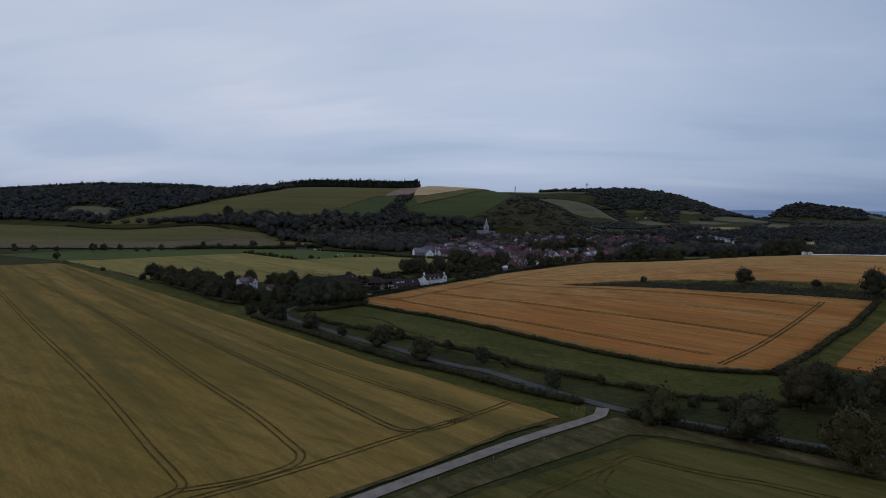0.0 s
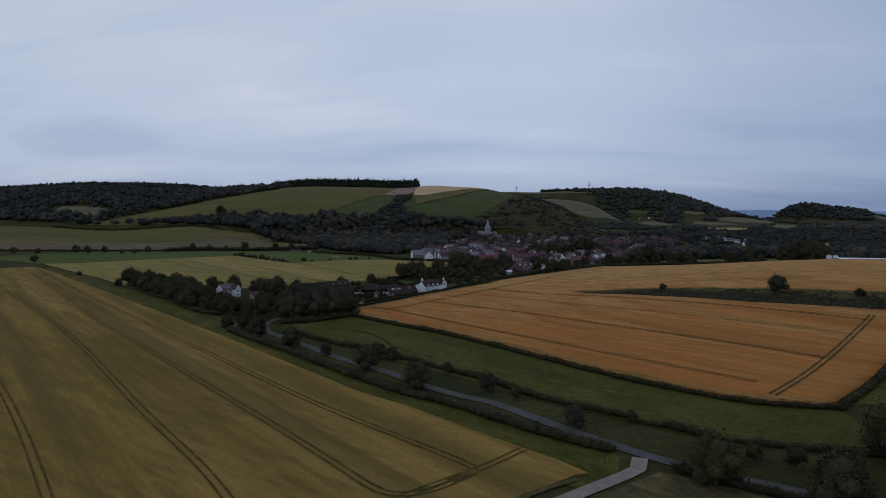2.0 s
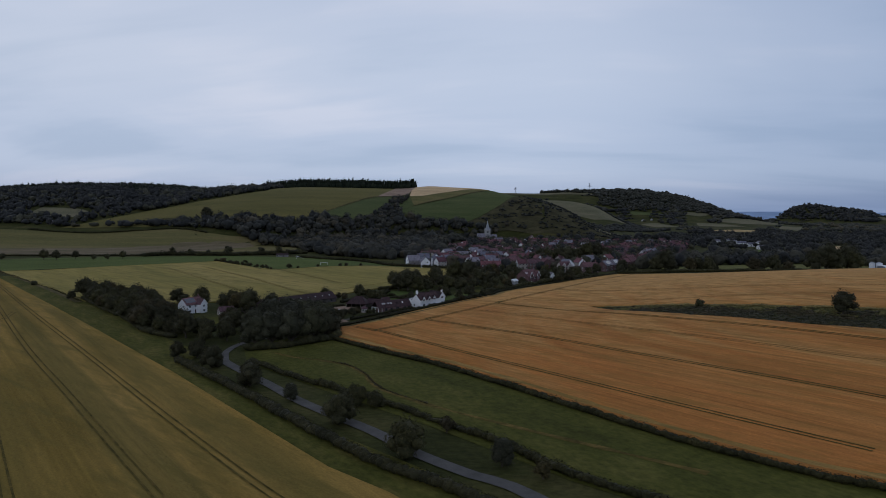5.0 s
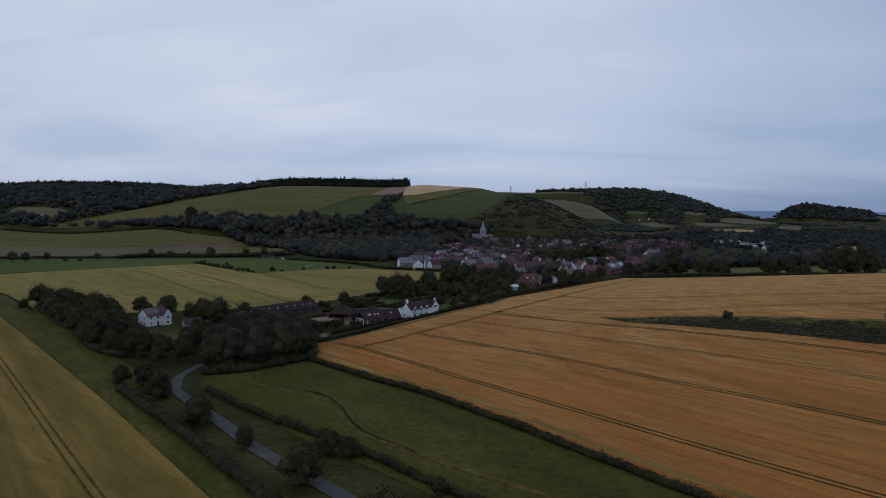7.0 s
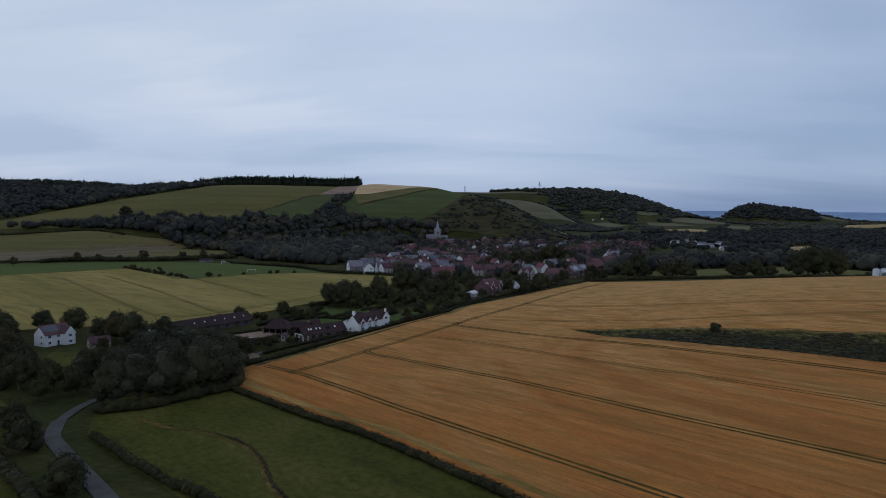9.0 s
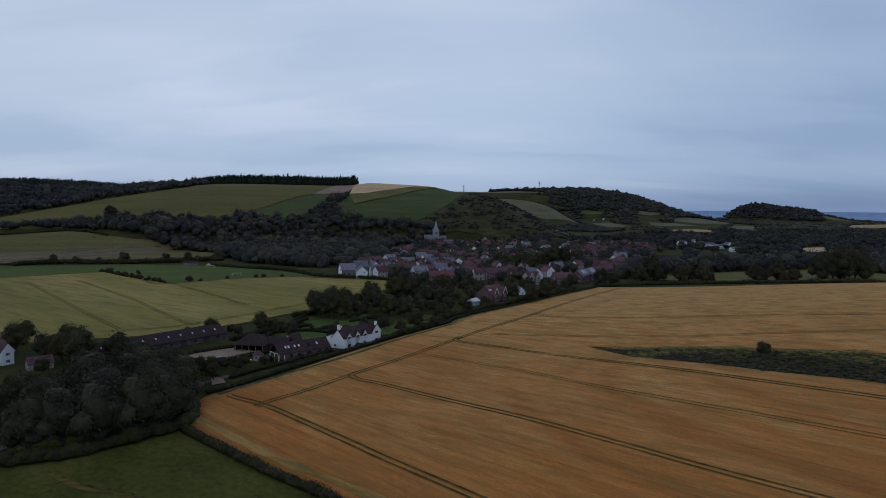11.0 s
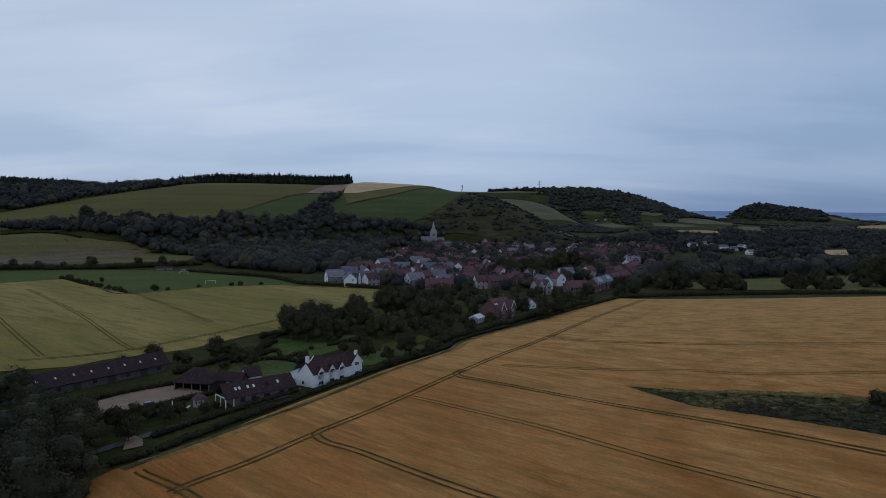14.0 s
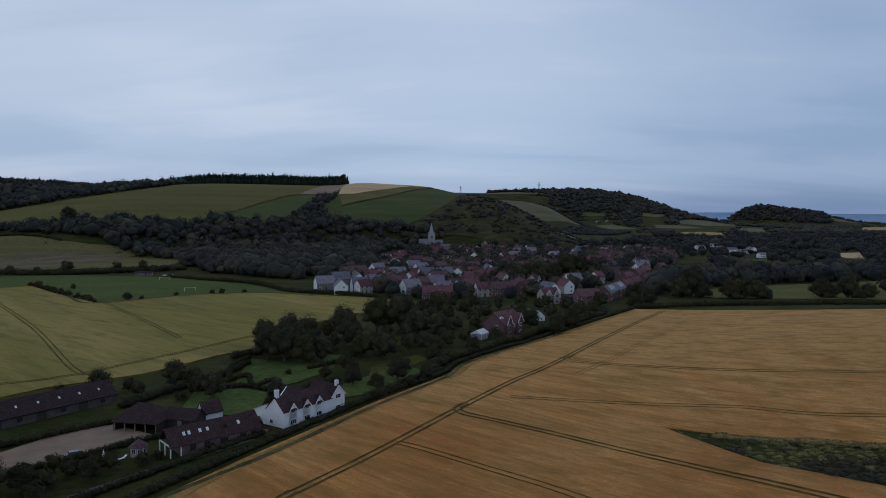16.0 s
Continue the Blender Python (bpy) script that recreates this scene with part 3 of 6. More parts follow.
VALLEY_FIELDS += [([(878, 2620), (1025, 2757), (1366, 3234), (1079, 2608), (943, 2531), (867, 2562)], "hill_field"),
                 ([(761, 2510), (849, 2514), (902, 2431), (810, 2385), (740, 2421)], "hill_field"),
                 ([(692, 2145), (792, 2206), (816, 2123), (747, 1965), (653, 2010)], "wheat_pale"),
                 ([(1058, 2536), (1129, 2512), (943, 2145), (942, 2278)], "hill_field"),
                 ([(571, 1252), (637, 1279), (559, 1151), (538, 1155), (555, 1198)], "stubble"),
                 ([(393, 1133), (428, 1136), (375, 1039), (357, 1047)], "meadow")]
for outline, cover in VALLEY_FIELDS:
    field(outline, cover, "far field between the valley's hedgerows", 0.6, 20)
field([(172, 772), (226, 813), (275, 833), (395, 878), (440, 790), (330, 700), (245, 718), (190, 735)], "valley_meadow", "bright green meadow behind the barley", 0.4, 10)
field([(-66, 505), (-51, 502), (-44, 508), (-45, 525), (-55, 531), (-69, 527)], "lawn", "mown lawn behind the barns", 0.25)
field([(-59, 538), (-47, 529), (-38, 538), (-30, 553), (-28, 578), (-38, 582), (-51, 570), (-64, 576)], "lawn", "mown garden lawn between clipped hedges", 0.25)
field([(-30, 512), (-14, 520), (4, 546), (-4, 556), (-22, 536)], "lawn", "rough lawn beside the cottage", 0.22)
field([(-97, 475.5), (-90, 489.5), (-86, 494), (-79.5, 496), (-64.5, 486), (-74, 478), (-83, 466), (-88, 462), (-100, 456)], "gravel", "pale gravel farmyard", 0.3, name="farmyard")
field([(-48, 486), (-43, 492), (-37, 488), (-38, 484)], "gravel", "pale gravel drive beside the cottage", 0.3, name="drive")
field([(-69.5, 437), (-72.5, 446), (-71, 447.5), (-68, 444.5), (-66, 440)], "gravel", "pale lane mouth by the cottages", 0.3, name="drive")

# ---- road and lane ----
ROAD = [(900, -260), (420, -20), (260, 75), (150, 131), (110, 155), (88, 168), (59, 186), (48, 194), (40, 201), (24, 218.5), (7, 239), (-1, 244.5), (-15, 257.5), (-28, 273), (-52, 297), (-69, 317.5), (-92, 344.5), (-98, 353), (-102, 364), (-103, 376), (-101, 388), (-93, 400), (-85, 416), (-76, 436), (-62, 456), (-40, 482)]
LANE = [(40.5, 197), (38.5, 190.5), (35, 187), (16, 170.3), (-4, 150), (-20, 132.8), (-80, 68), (-140, 0), (-300, -180), (-700, -600)]
tagged(strip("road", ROAD[:19], 3.9, "asphalt", 0.22, 0.03), "grey worn asphalt country road", "road", "", "structure")
tagged(strip("lane", ROAD[18:], 3.0, "asphalt", 0.22, 0.03), "narrow sunken asphalt lane by the barley", "road", "", "structure")
tagged(strip("farm_track", LANE, 3.7, "concrete", 0.26, 0.03), "pale concrete farm track", "track", "", "structure")

tagged(strip("field_path", [(-302, 1244), (-281, 1282), (-226, 1443), (-206, 1480)], 3.0, "dry_grass", 1.3), "pale grassy path across the down", "path", "", "structure")

field([(-30, 1410), (3, 1450), (45, 1515), (71, 1571), (110, 1638), (190, 1600), (330, 1540), (300, 1400), (120, 1395), (60, 1410)], "scrub", "rough scrubby slope above the church", 0.45, 20)
# grass strips and verges
field([(-120, 338), (-190, 412), (-256, 484), (-403, 644), (-390, 655), (-238, 508), (-170, 425), (-112, 366), (-110, 348), (-80, 316), (-46, 279), (-20, 255), (20, 217), (36, 199), (34, 189), (24, 180), (5, 190), (-34, 240), (-75, 287)], "verge", "green grass margin beside the wheat", 0.12)
pasture = field([(-100, 381), (-69, 408), (-66, 394), (-37, 364), (-17, 345), (3, 321.5), (40, 275), (64, 250.5), (82, 238), (103, 233), (106, 205), (66, 205), (20, 242), (-12, 276), (-46, 308), (-88, 350)], "pasture", "green grazed pasture with tussocks", 0.14)
field([(105, 234), (127, 239), (172, 291), (215, 340), (194, 336), (145, 278)], "verge", "grass strip between two barley fields", 0.16)
field([(43, 189), (37, 184.5), (26, 174.5), (5, 153), (-20, 127), (-15, 122), (4, 141), (20, 155), (32, 165), (43, 175), (52, 174), (70, 163), (90, 151), (118, 134), (124, 140), (90, 161), (60, 179)], "dry_grass", "dry long grass beside the track", 0.2)
tagged(strip("grass_fringe", [(-90, 62), (-28, 130), (-9, 150), (11, 173.5), (24, 184.5)], 1.6, "dry_grass", 0.35, 0.25, 3.0, 0.6), "dry seeding grass between wheat and track", "grass", "", "structure")
for ob_pts, ob_w, ob_up in (([(-428, 684), (-330, 588), (-299, 557), (-246, 502)], 3.2, 0.35), ([(-222, 755), (-195, 729.5), (-160, 763.5), (-138, 776.5), (-105, 783.5), (-70, 768.5)], 2.4, 0.72), ([(-64, 424), (-47, 449.5), (-32, 471), (-10, 507), (10, 535), (20, 557), (63, 606)], 2.2, 0.70)):
    tagged(strip("grass_fringe", ob_pts, ob_w, "dry_grass", ob_up, 0.05, 4.0, 0.5), "pale dry grass fringe along a crop's edge", "grass", "", "structure")

tagged(strip("ditch", [(-82, 366), (-70, 357), (-60, 353), (-47, 343), (-39, 330), (-35, 320), (-29, 310), (-15, 296), (10, 276), (50, 246)], 1.8, "tram", 0.2, 0.0, 2.0, 0.9), "shallow brown ditch winding over the pasture", "ditch", "", "structure")
# late-ripening margins of the barley
for pts in ([(-65, 404), (-33, 369), (-13, 350), (7, 326.5), (44, 280), (68, 255.5), (85, 243), (102, 238.5)], [(-62, 428), (-50, 441), (-34, 469), (-8.5, 509), (12.5, 537), (23.5, 560), (66, 609.5), (117, 677)]):
    strip("headland", pts, 2.6, "barley_margin", CROP + 0.07, 0.0, 1.5, 0.6, barley_field)
# wheel tracks in the crops
for pts in ([(-433, 607), (-341, 506), (-192, 345), (-94, 227), (-60, 187), (-42, 163), (-37, 155), (-38, 148), (-46, 140), (-57, 134)], [(-420, 556), (-228, 334), (-125, 218), (-74, 157), (-62, 143), (-57, 135), (-62, 126)], [(-380, 598), (-337, 547), (-198, 381), (-131, 305), (-86, 254), (-55, 219), (-30, 190), (-19, 177), (-13, 174), (-6, 177), (2, 186)], [(-390, 622), (-264, 479), (-159, 362), (-103, 299), (-67, 259), (-40, 230), (-8, 199), (0, 191), (2, 187), (-3, 181)], [(-243, 425), (-246, 436), (-256, 458)],):
    track_pair(pts, wheat_field, CROP + 0.11)
for pts in ([(14, 201), (4, 189), (-12, 173), (-29, 154), (-41, 141), (-56, 127), (-100, 85), (-138, 41)], [(-398.5, 421.4), (-238.5, 237.4), (-148.5, 137.4), (-108.5, 93.4)],):
    track_pair(pts, wheat_field, CROP + 0.11)
for pts, wide in (([(-60, 423), (-58, 421), (-46, 411), (-34, 397), (-19, 379), (-5, 362), (44, 306), (70, 278), (91, 257)], 0.62), ([(-49, 411), (-46, 416), (-37, 427), (-25, 445), (-10, 466), (12, 500), (29, 524), (53, 554), (115, 646), (129, 668)], 0.62), ([(-23.5, 448), (-25.5, 443), (-22, 437), (-14, 430), (4, 411), (24, 391), (43, 369), (62, 347), (108, 299), (124, 282)], 0.62), ([(-4, 474), (2, 469), (14, 457), (29, 441), (51, 412), (79, 381), (130, 328), (149, 309)], 0.3),):
    track_pair(pts, barley_field, CROP + 0.11, 1.9, wide)
for pts, wide in (([(14, 504), (11.5, 500), (13, 495), (20, 489), (38, 472), (61, 445), (80, 421), (101, 396), (150, 345), (166, 329)], 0.62), ([(56, 557), (52.5, 551), (55, 546), (68, 536), (96, 517), (127, 496), (200, 440)], 0.35), ([(27, 509), (56, 498), (82, 486), (106, 466), (190, 424)], 0.3), ([(51, 529), (66, 545), (80, 563), (105, 595), (128, 628)], 0.16), ([(90, 244), (117, 273), (163, 328), (170, 337)], 0.8),):
    track_pair(pts, barley_field, CROP + 0.11, 1.9, wide)
for pts in ([(-297, 733), (-196, 604), (-145, 540)], [(-271, 752), (-186, 648), (-123, 561), (-112, 553)], [(-200, 745), (-139, 665), (-105, 618)], [(-150, 533), (-121, 547), (-98, 580), (-75, 620), (-48, 665)]):
    track_pair(pts, far_wheat, CROP + 0.11)
for pts in ([(41, 161), (30, 150), (17.5, 138), (0, 118), (-40, 70)], [(41, 159), (55, 150), (70, 142.6), (105, 118), (130, 90)], [(34, 152), (30, 140), (40, 128), (80, 100)]):
    track_pair(pts, south_field, CROP * 0.6 + 0.11)

# ---- plants ----
rng = np.random.default_rng(11)
ICO = bmesh.new()
bmesh.ops.create_icosphere(ICO, subdivisions=2, radius=1.0)
ICO.verts.ensure_lookup_table()
ICO_V = np.array([v.co[:] for v in ICO.verts])
ICO_F = [tuple(v.index for v in f.verts) for f in ICO.faces]
ICO.free()
ICO = bmesh.new()
bmesh.ops.create_icosphere(ICO, subdivisions=1, radius=1.0)
ICO.verts.ensure_lookup_table()
ICO1_V = np.array([v.co[:] for v in ICO.verts])
ICO1_F = [tuple(v.index for v in f.verts) for f in ICO.faces]
ICO.free()


class Heap:
    """Collects vertices and faces for one mesh."""

    def __init__(self):
        self.v, self.f, self.n = [], [], 0

    def add(self, verts, faces):
        self.v.append(np.asarray(verts, float))
        self.f.extend([tuple(i + self.n for i in f) for f in faces])
        self.n += len(verts)

    def lump(self, centre, radii, rough=0.18, fine=True):
        base, faces = (ICO_V, ICO_F) if fine else (ICO1_V, ICO1_F)
        wob = 1 + rough * rng.normal(size=(len(base), 1))
        self.add(base * wob * np.asarray(radii) + np.asarray(centre), faces)

    def crown(self, centre, radii, rough=0.22, fine=True):
        """A lump with soft swellings, like a crown seen from afar."""
        base, faces = (ICO_V, ICO_F) if fine else (ICO1_V, ICO1_F)
        swell = np.ones(len(base))
        for _ in range(6):
            d = rng.normal(size=3)
            swell += rough * 0.42 * np.sin(base @ (d / np.linalg.norm(d)) * rng.uniform(3.0, 8.0) + rng.uniform(0, 6.3))
        self.add(base * swell[:, None] * np.asarray(radii) + np.asarray(centre), faces)

    def leaves(self, centre, radii, count, size, low=-0.55):
        """Leaf sprays over an ellipsoid: small bent quads facing outwards, unevenly."""
        d = rng.normal(size=(count, 3))
        d /= np.linalg.norm(d, axis=1)[:, None]
        d[:, 2] = np.where(d[:, 2] < low, -d[:, 2], d[:, 2])
        p = np.asarray(centre) + d * np.asarray(radii) * rng.uniform(0.82, 1.24, (count, 1))
        nrm = d + 0.45 * rng.normal(size=(count, 3))
        nrm /= np.linalg.norm(nrm, axis=1)[:, None]
        a = np.cross(nrm, rng.normal(size=(count, 3)))
        a /= np.linalg.norm(a, axis=1)[:, None] + 1e-9
        b = np.cross(nrm, a)
        s = size * rng.uniform(0.55, 1.35, (count, 1))
        quad = np.stack([p - a * s, p - b * s * 0.6 + nrm * s * 0.2, p + a * s, p + b * s * 0.6 + nrm * s * 0.2], 1).reshape(-1, 3)
        self.add(quad, [(4 * i, 4 * i + 1, 4 * i + 2, 4 * i + 3) for i in range(count)])

    def mesh(self, name, material):
        return mesh_of(name, np.concatenate(self.v), self.f, material, True)


def limb(heap, a, b, r0, r1, sides=6):
    a, b = np.asarray(a, float), np.asarray(b, float)
    d = (b - a) / np.linalg.norm(b - a)
    u = np.cross(d, (0.3, 0.9, 0.1))
    u /= np.linalg.norm(u)
    w = np.cross(d, u)
    ring = [(math.cos(t), math.sin(t)) for t in (2 * math.pi * k / sides for k in range(sides))]
    heap.add([a + r0 * (c * u + s * w) for c, s in ring] + [b + r1 * (c * u + s * w) for c, s in ring],
             [(k, (k + 1) % sides, sides + (k + 1) % sides, sides + k) for k in range(sides)])


def tree_kind(height, spread, material, label, lobes=9, sprays=900, size=0.42, trunk=0.28, tall=1.0, name="tree"):
    """One broad-leaved tree: tapered trunk with limbs, and a crown of uneven lobes of leaf sprays."""
    top = empty(name)
    wood, crown = Heap(), Heap()
    fork = height * trunk
    limb(wood, (0, 0, -0.4), (0.1, 0.05, fork), height * 0.038, height * 0.026, 8)
    body = height - fork * 0.7
    crown.lump((0, 0, fork * 0.75 + body * 0.5), (spread * 0.60, spread * 0.60, body * 0.38), 0.10)
    for k in range(lobes):
        a = 2.4 * k + rng.uniform(-0.4, 0.4)
        level = (k + 0.5) / lobes
        out = spread * (0.62 - 0.42 * abs(level - 0.35) * tall) * rng.uniform(0.75, 1.15)
        z = fork * 0.85 + body * (0.16 + 0.62 * level)
        c = (math.cos(a) * out, math.sin(a) * out, z)
        r = spread * rng.uniform(0.34, 0.52) * (1.05 - 0.3 * level)
        rad = (r, r, r * rng.uniform(0.75, 1.0))
        limb(wood, (0.05, 0.02, fork * rng.uniform(0.8, 1.0)), c, height * 0.014, height * 0.005, 5)
        crown.lump(c, [q * 0.86 for q in rad], 0.10, False)
        crown.leaves(c, rad, int(2.2 * sprays) // (lobes + 2), size * 0.70)
    z = fork * 0.75 + body * 0.5
    crown.leaves((0, 0, z), (spread * 0.7, spread * 0.7, body * 0.5), 3 * sprays // (lobes + 2), size * 0.70)
    for nm, h, mat in (("trunk", wood, "bark"), ("crown", crown, material)):
        ob = new(nm, h.mesh(nm, mat))
        ob.parent = top
    return tagged(top, label, "tree")


def conifer_kind(height, spread, label):
    top = empty("conifer")
    wood, crown = Heap(), Heap()
    limb(wood, (0, 0, -0.4), (0, 0, height * 0.96), height * 0.022, 0.03, 6)
    for k in range(9):
        z = height * (0.14 + 0.09 * k)
        r = spread * (1 - k / 9.5)
        crown.lump((0, 0, z), (r * 0.72, r * 0.72, height * 0.075), 0.2, False)
        crown.leaves((0, 0, z), (r, r, height * 0.06), 40, 0.4, -0.9)
    for nm, h, mat in (("trunk", wood, "bark"), ("crown", crown, "conifer")):
        ob = new(nm, h.mesh(nm, mat))
        ob.parent = top
    return tagged(top, label, "tree")


def stand(kind, x, y, scale=1.0, turn=None, sink=0.05, group="", label="", squash=1.0):
    """A copy of a plant, rooted at x, y."""
    turn = rng.uniform(0, 360) if turn is None else turn
    m = pose(x, y, ground_z(x, y) - sink, 0, 0, turn) @ Matrix.Diagonal((scale, scale, scale * squash, 1))
    return tagged(copy_thing(kind, m), label, "", group)


def inside(x, y, poly):
    hit = False
    for (x0, y0), (x1, y1) in zip(poly, poly[1:] + poly[:1]):
        if (y0 > y) != (y1 > y) and x < (x1 - x0) * (y - y0) / (y1 - y0) + x0:
            hit = not hit
    return hit


def scatter(poly, gap, tries=4000, avoid=()):
    """Uneven places inside an outline, at least gap apart and clear of the given (x, y, r)."""
    xs, ys = [p[0] for p in poly], [p[1] for p in poly]
    got = []
    for _ in range(tries):
        x, y = rng.uniform(min(xs), max(xs)), rng.uniform(min(ys), max(ys))
        if inside(x, y, poly) and all((x - a) ** 2 + (y - b) ** 2 > (gap * 0.8) ** 2 for a, b in got) and all((x - a) ** 2 + (y - b) ** 2 > r * r for a, b, r in avoid):
            got.append((x, y))
    return got


def clumped(places, size, keep=0.0, seed=0.0):
    """Of the given places, those in uneven clumps and lines."""
    return [(x, y) for x, y in places if noise.noise((x / size, y / (size * 0.55), seed)) + 0.35 * noise.noise((x / size * 3, y / size * 3, seed + 5)) > keep]


def open_ground(places):
    """Of the given places, those that leave the valley's fields and the ground before them free."""
    out = []
    for x, y in places:
        d = Vector((x, y - 150)).normalized()
        if not any(inside(x + d.x * k, y + d.y * k, f) for f, _ in VALLEY_FIELDS for k in (0, 40, 80, 120, 160, 200, 240)):
            out.append((x, y))
    return out


def hedge(points, width, height, label, material="leaf_hedge", size=0.21, thick=13.0, step=1.1, name="hedge", ragged=0.35):
    """A hedge: uneven lumps in a row with leaf sprays over them, one object with its foot at the ground."""
    heap = Heap()
    for q in curve_through(points, step):
        h = height * (1 + ragged * (noise.noise((q.x * 0.11, q.y * 0.11, 1.7)) + 0.5 * noise.noise((q.x * 0.5, q.y * 0.5, 4.7))) + rng.uniform(-0.07, 0.07))
        z = ground_z(q.x, q.y)
        r = (width * 0.5 * rng.uniform(0.9, 1.15), width * 0.5 * rng.uniform(0.9, 1.15), h * 0.56)
        c = (q.x + rng.uniform(-0.2, 0.2), q.y + rng.uniform(-0.2, 0.2), z + h * 0.45)
        heap.lump(c, [r[0] * 1.05, r[1] * 1.05, r[2] * 0.82], 0.16, False)
        heap.leaves(c, (r[0] * 1.15, r[1] * 1.15, r[2]), int(thick * 2.4), size, -0.1)
    return tagged(new(name, heap.mesh(name, material)), label, "hedge")


# one of each kind, far below the land, to copy from
OAK = [tree_kind(11, 5.2, "leaf", "dark green broad-leaved tree with a rounded crown", 11, 1150, trunk=0.14), tree_kind(13, 5.6, "leaf", "tall dark green broad-leaved tree in full leaf", 12, 1200, trunk=0.15),
       tree_kind(8.5, 4.2, "leaf", "low dark green bushy tree in leaf", 8, 1000, trunk=0.16), tree_kind(12, 6.0, "leaf_warm", "broad olive-green tree with an uneven crown", 11, 1150, trunk=0.13)]
WILLOW = tree_kind(14, 6.6, "leaf_pale", "tall grey-green willow with a loose crown", 13, 1250, 0.45, 0.09)
BUSH = [tree_kind(3.2, 2.1, "leaf", "small rounded dark green bush", 6, 420, 0.3, 0.1, name="bush"), tree_kind(4.0, 2.2, "leaf_warm", "small ragged olive-green thorn bush", 6, 420, 0.3, 0.12, name="bush")]
SMALL = [tree_kind(10, 4.6, "leaf", "dark green round village tree", 7, 260, 0.75, 0.2), tree_kind(12, 4.6, "leaf_warm", "tall olive-green village tree", 7, 260, 0.75, 0.2), tree_kind(9, 4.8, "leaf_pale", "pale grey-green bushy village tree", 7, 260, 0.75, 0.15)]
FIR = conifer_kind(13, 3.2, "tall dark green pointed conifer")
KINDS = OAK + [WILLOW, FIR] + BUSH + SMALL

# trees along the road
for x, y, k, s in ((-37.5, 278, 0, 0.95), (-17, 255.5, 0, 0.95), (53, 183, 0, 1.1), (72, 170, 0, 1.25), (88, 154, 3, 1.35), (97, 197, 3, 1.3), (109, 193, 0, 1.2), (107, 206, 1, 1.0), (120, 198, 3, 1.2), (103, 153, 0, 1.2), (114, 146, 0, 1.0), (-75, 316, 0, 0.9), (-98, 341, 0, 0.9), (-110, 357, 2, 1.0), (-119, 359, 2, 0.85), (-36, 296, 2, 0.85), (-30, 294, 2, 0.7)):
    stand(OAK[k], x, y, s, sink=1.0, group="roadside trees", label="dark rounded tree beside the country road")
for x, y, s in ((-57, 300, 0.42), (5.5, 250, 0.5), (28, 217, 0.5)):
    stand(WILLOW, x, y, s, group="roadside trees", label="small loose grey-green tree beside the road")
for x, y, s in ((14, 243, 1.1), (-8, 272, 1.1), (66, 196, 1.1), (74, 193, 1.3), (84, 189, 1.4), (44, 222, 0.9)):
    stand(BUSH[1], x, y, s, group="roadside bushes", label="olive thorn bush beside the country road")

# hedges of the road, the pasture and the barley
hedge([(-114, 349), (-109, 343.5), (-79, 311.5), (-45, 273.5), (-22, 249), (-4, 235), (18, 213.5), (34, 200.5)], 3.2, 2.5, "dense dark trimmed hedge between road and wheat")
hedge([(47, 190), (60, 179.5), (86, 163), (120, 142)], 2.6, 2.2, "dark hedge between road and dry grass")
hedge([(-86, 350), (-58, 322), (-31, 300), (-7, 276), (6, 263), (19, 246), (39, 229), (56, 215), (66, 208), (98, 199)], 2.4, 1.7, "ragged hedge between road and pasture", ragged=0.9)
hedge([(-67.5, 398), (-63, 393), (-36, 364.5), (-16, 345.5), (4, 321.5), (41, 275), (65, 250.5), (82, 238), (104, 232)], 2.4, 1.9, "long dark hedge between pasture and barley")
hedge([(105, 234), (126, 255), (147, 279), (162, 294), (194, 333)], 2.6, 1.8, "dark hedge along the barley's end", ragged=0.6)
hedge([(-68, 428), (-61, 437), (-39, 473), (-13, 514), (8, 541), (19, 564), (62.5, 612.5), (117, 684)], 2.2, 1.5, "low dark hedge along the barley's north side", ragged=0.5)
hedge([(-66, 446), (-54, 464), (-38, 485)], 1.8, 1.6, "clipped hedge along the lane by the cottages", ragged=0.3)
hedge([(5, 545), (16, 567), (58, 617), (98, 668)], 3.6, 3.4, "overgrown hedge along the lane", ragged=0.7)
hedge([(-72, 359), (-60, 354), (-47, 344), (-39, 331), (-35, 321), (-29, 311), (-15, 297)], 0.9, 0.4, "low brown weeds along the pasture's ditch", "leaf_warm", 0.2, 4, 1.2, ragged=1.2, name="weeds")
hedge([(-428, 683), (-330, 590), (-298.8, 560.5), (-247, 506)], 1.6, 0.9, "thin hedge line between two wheat fields", "leaf_warm", 0.3, 5, 5.0, ragged=1.2)
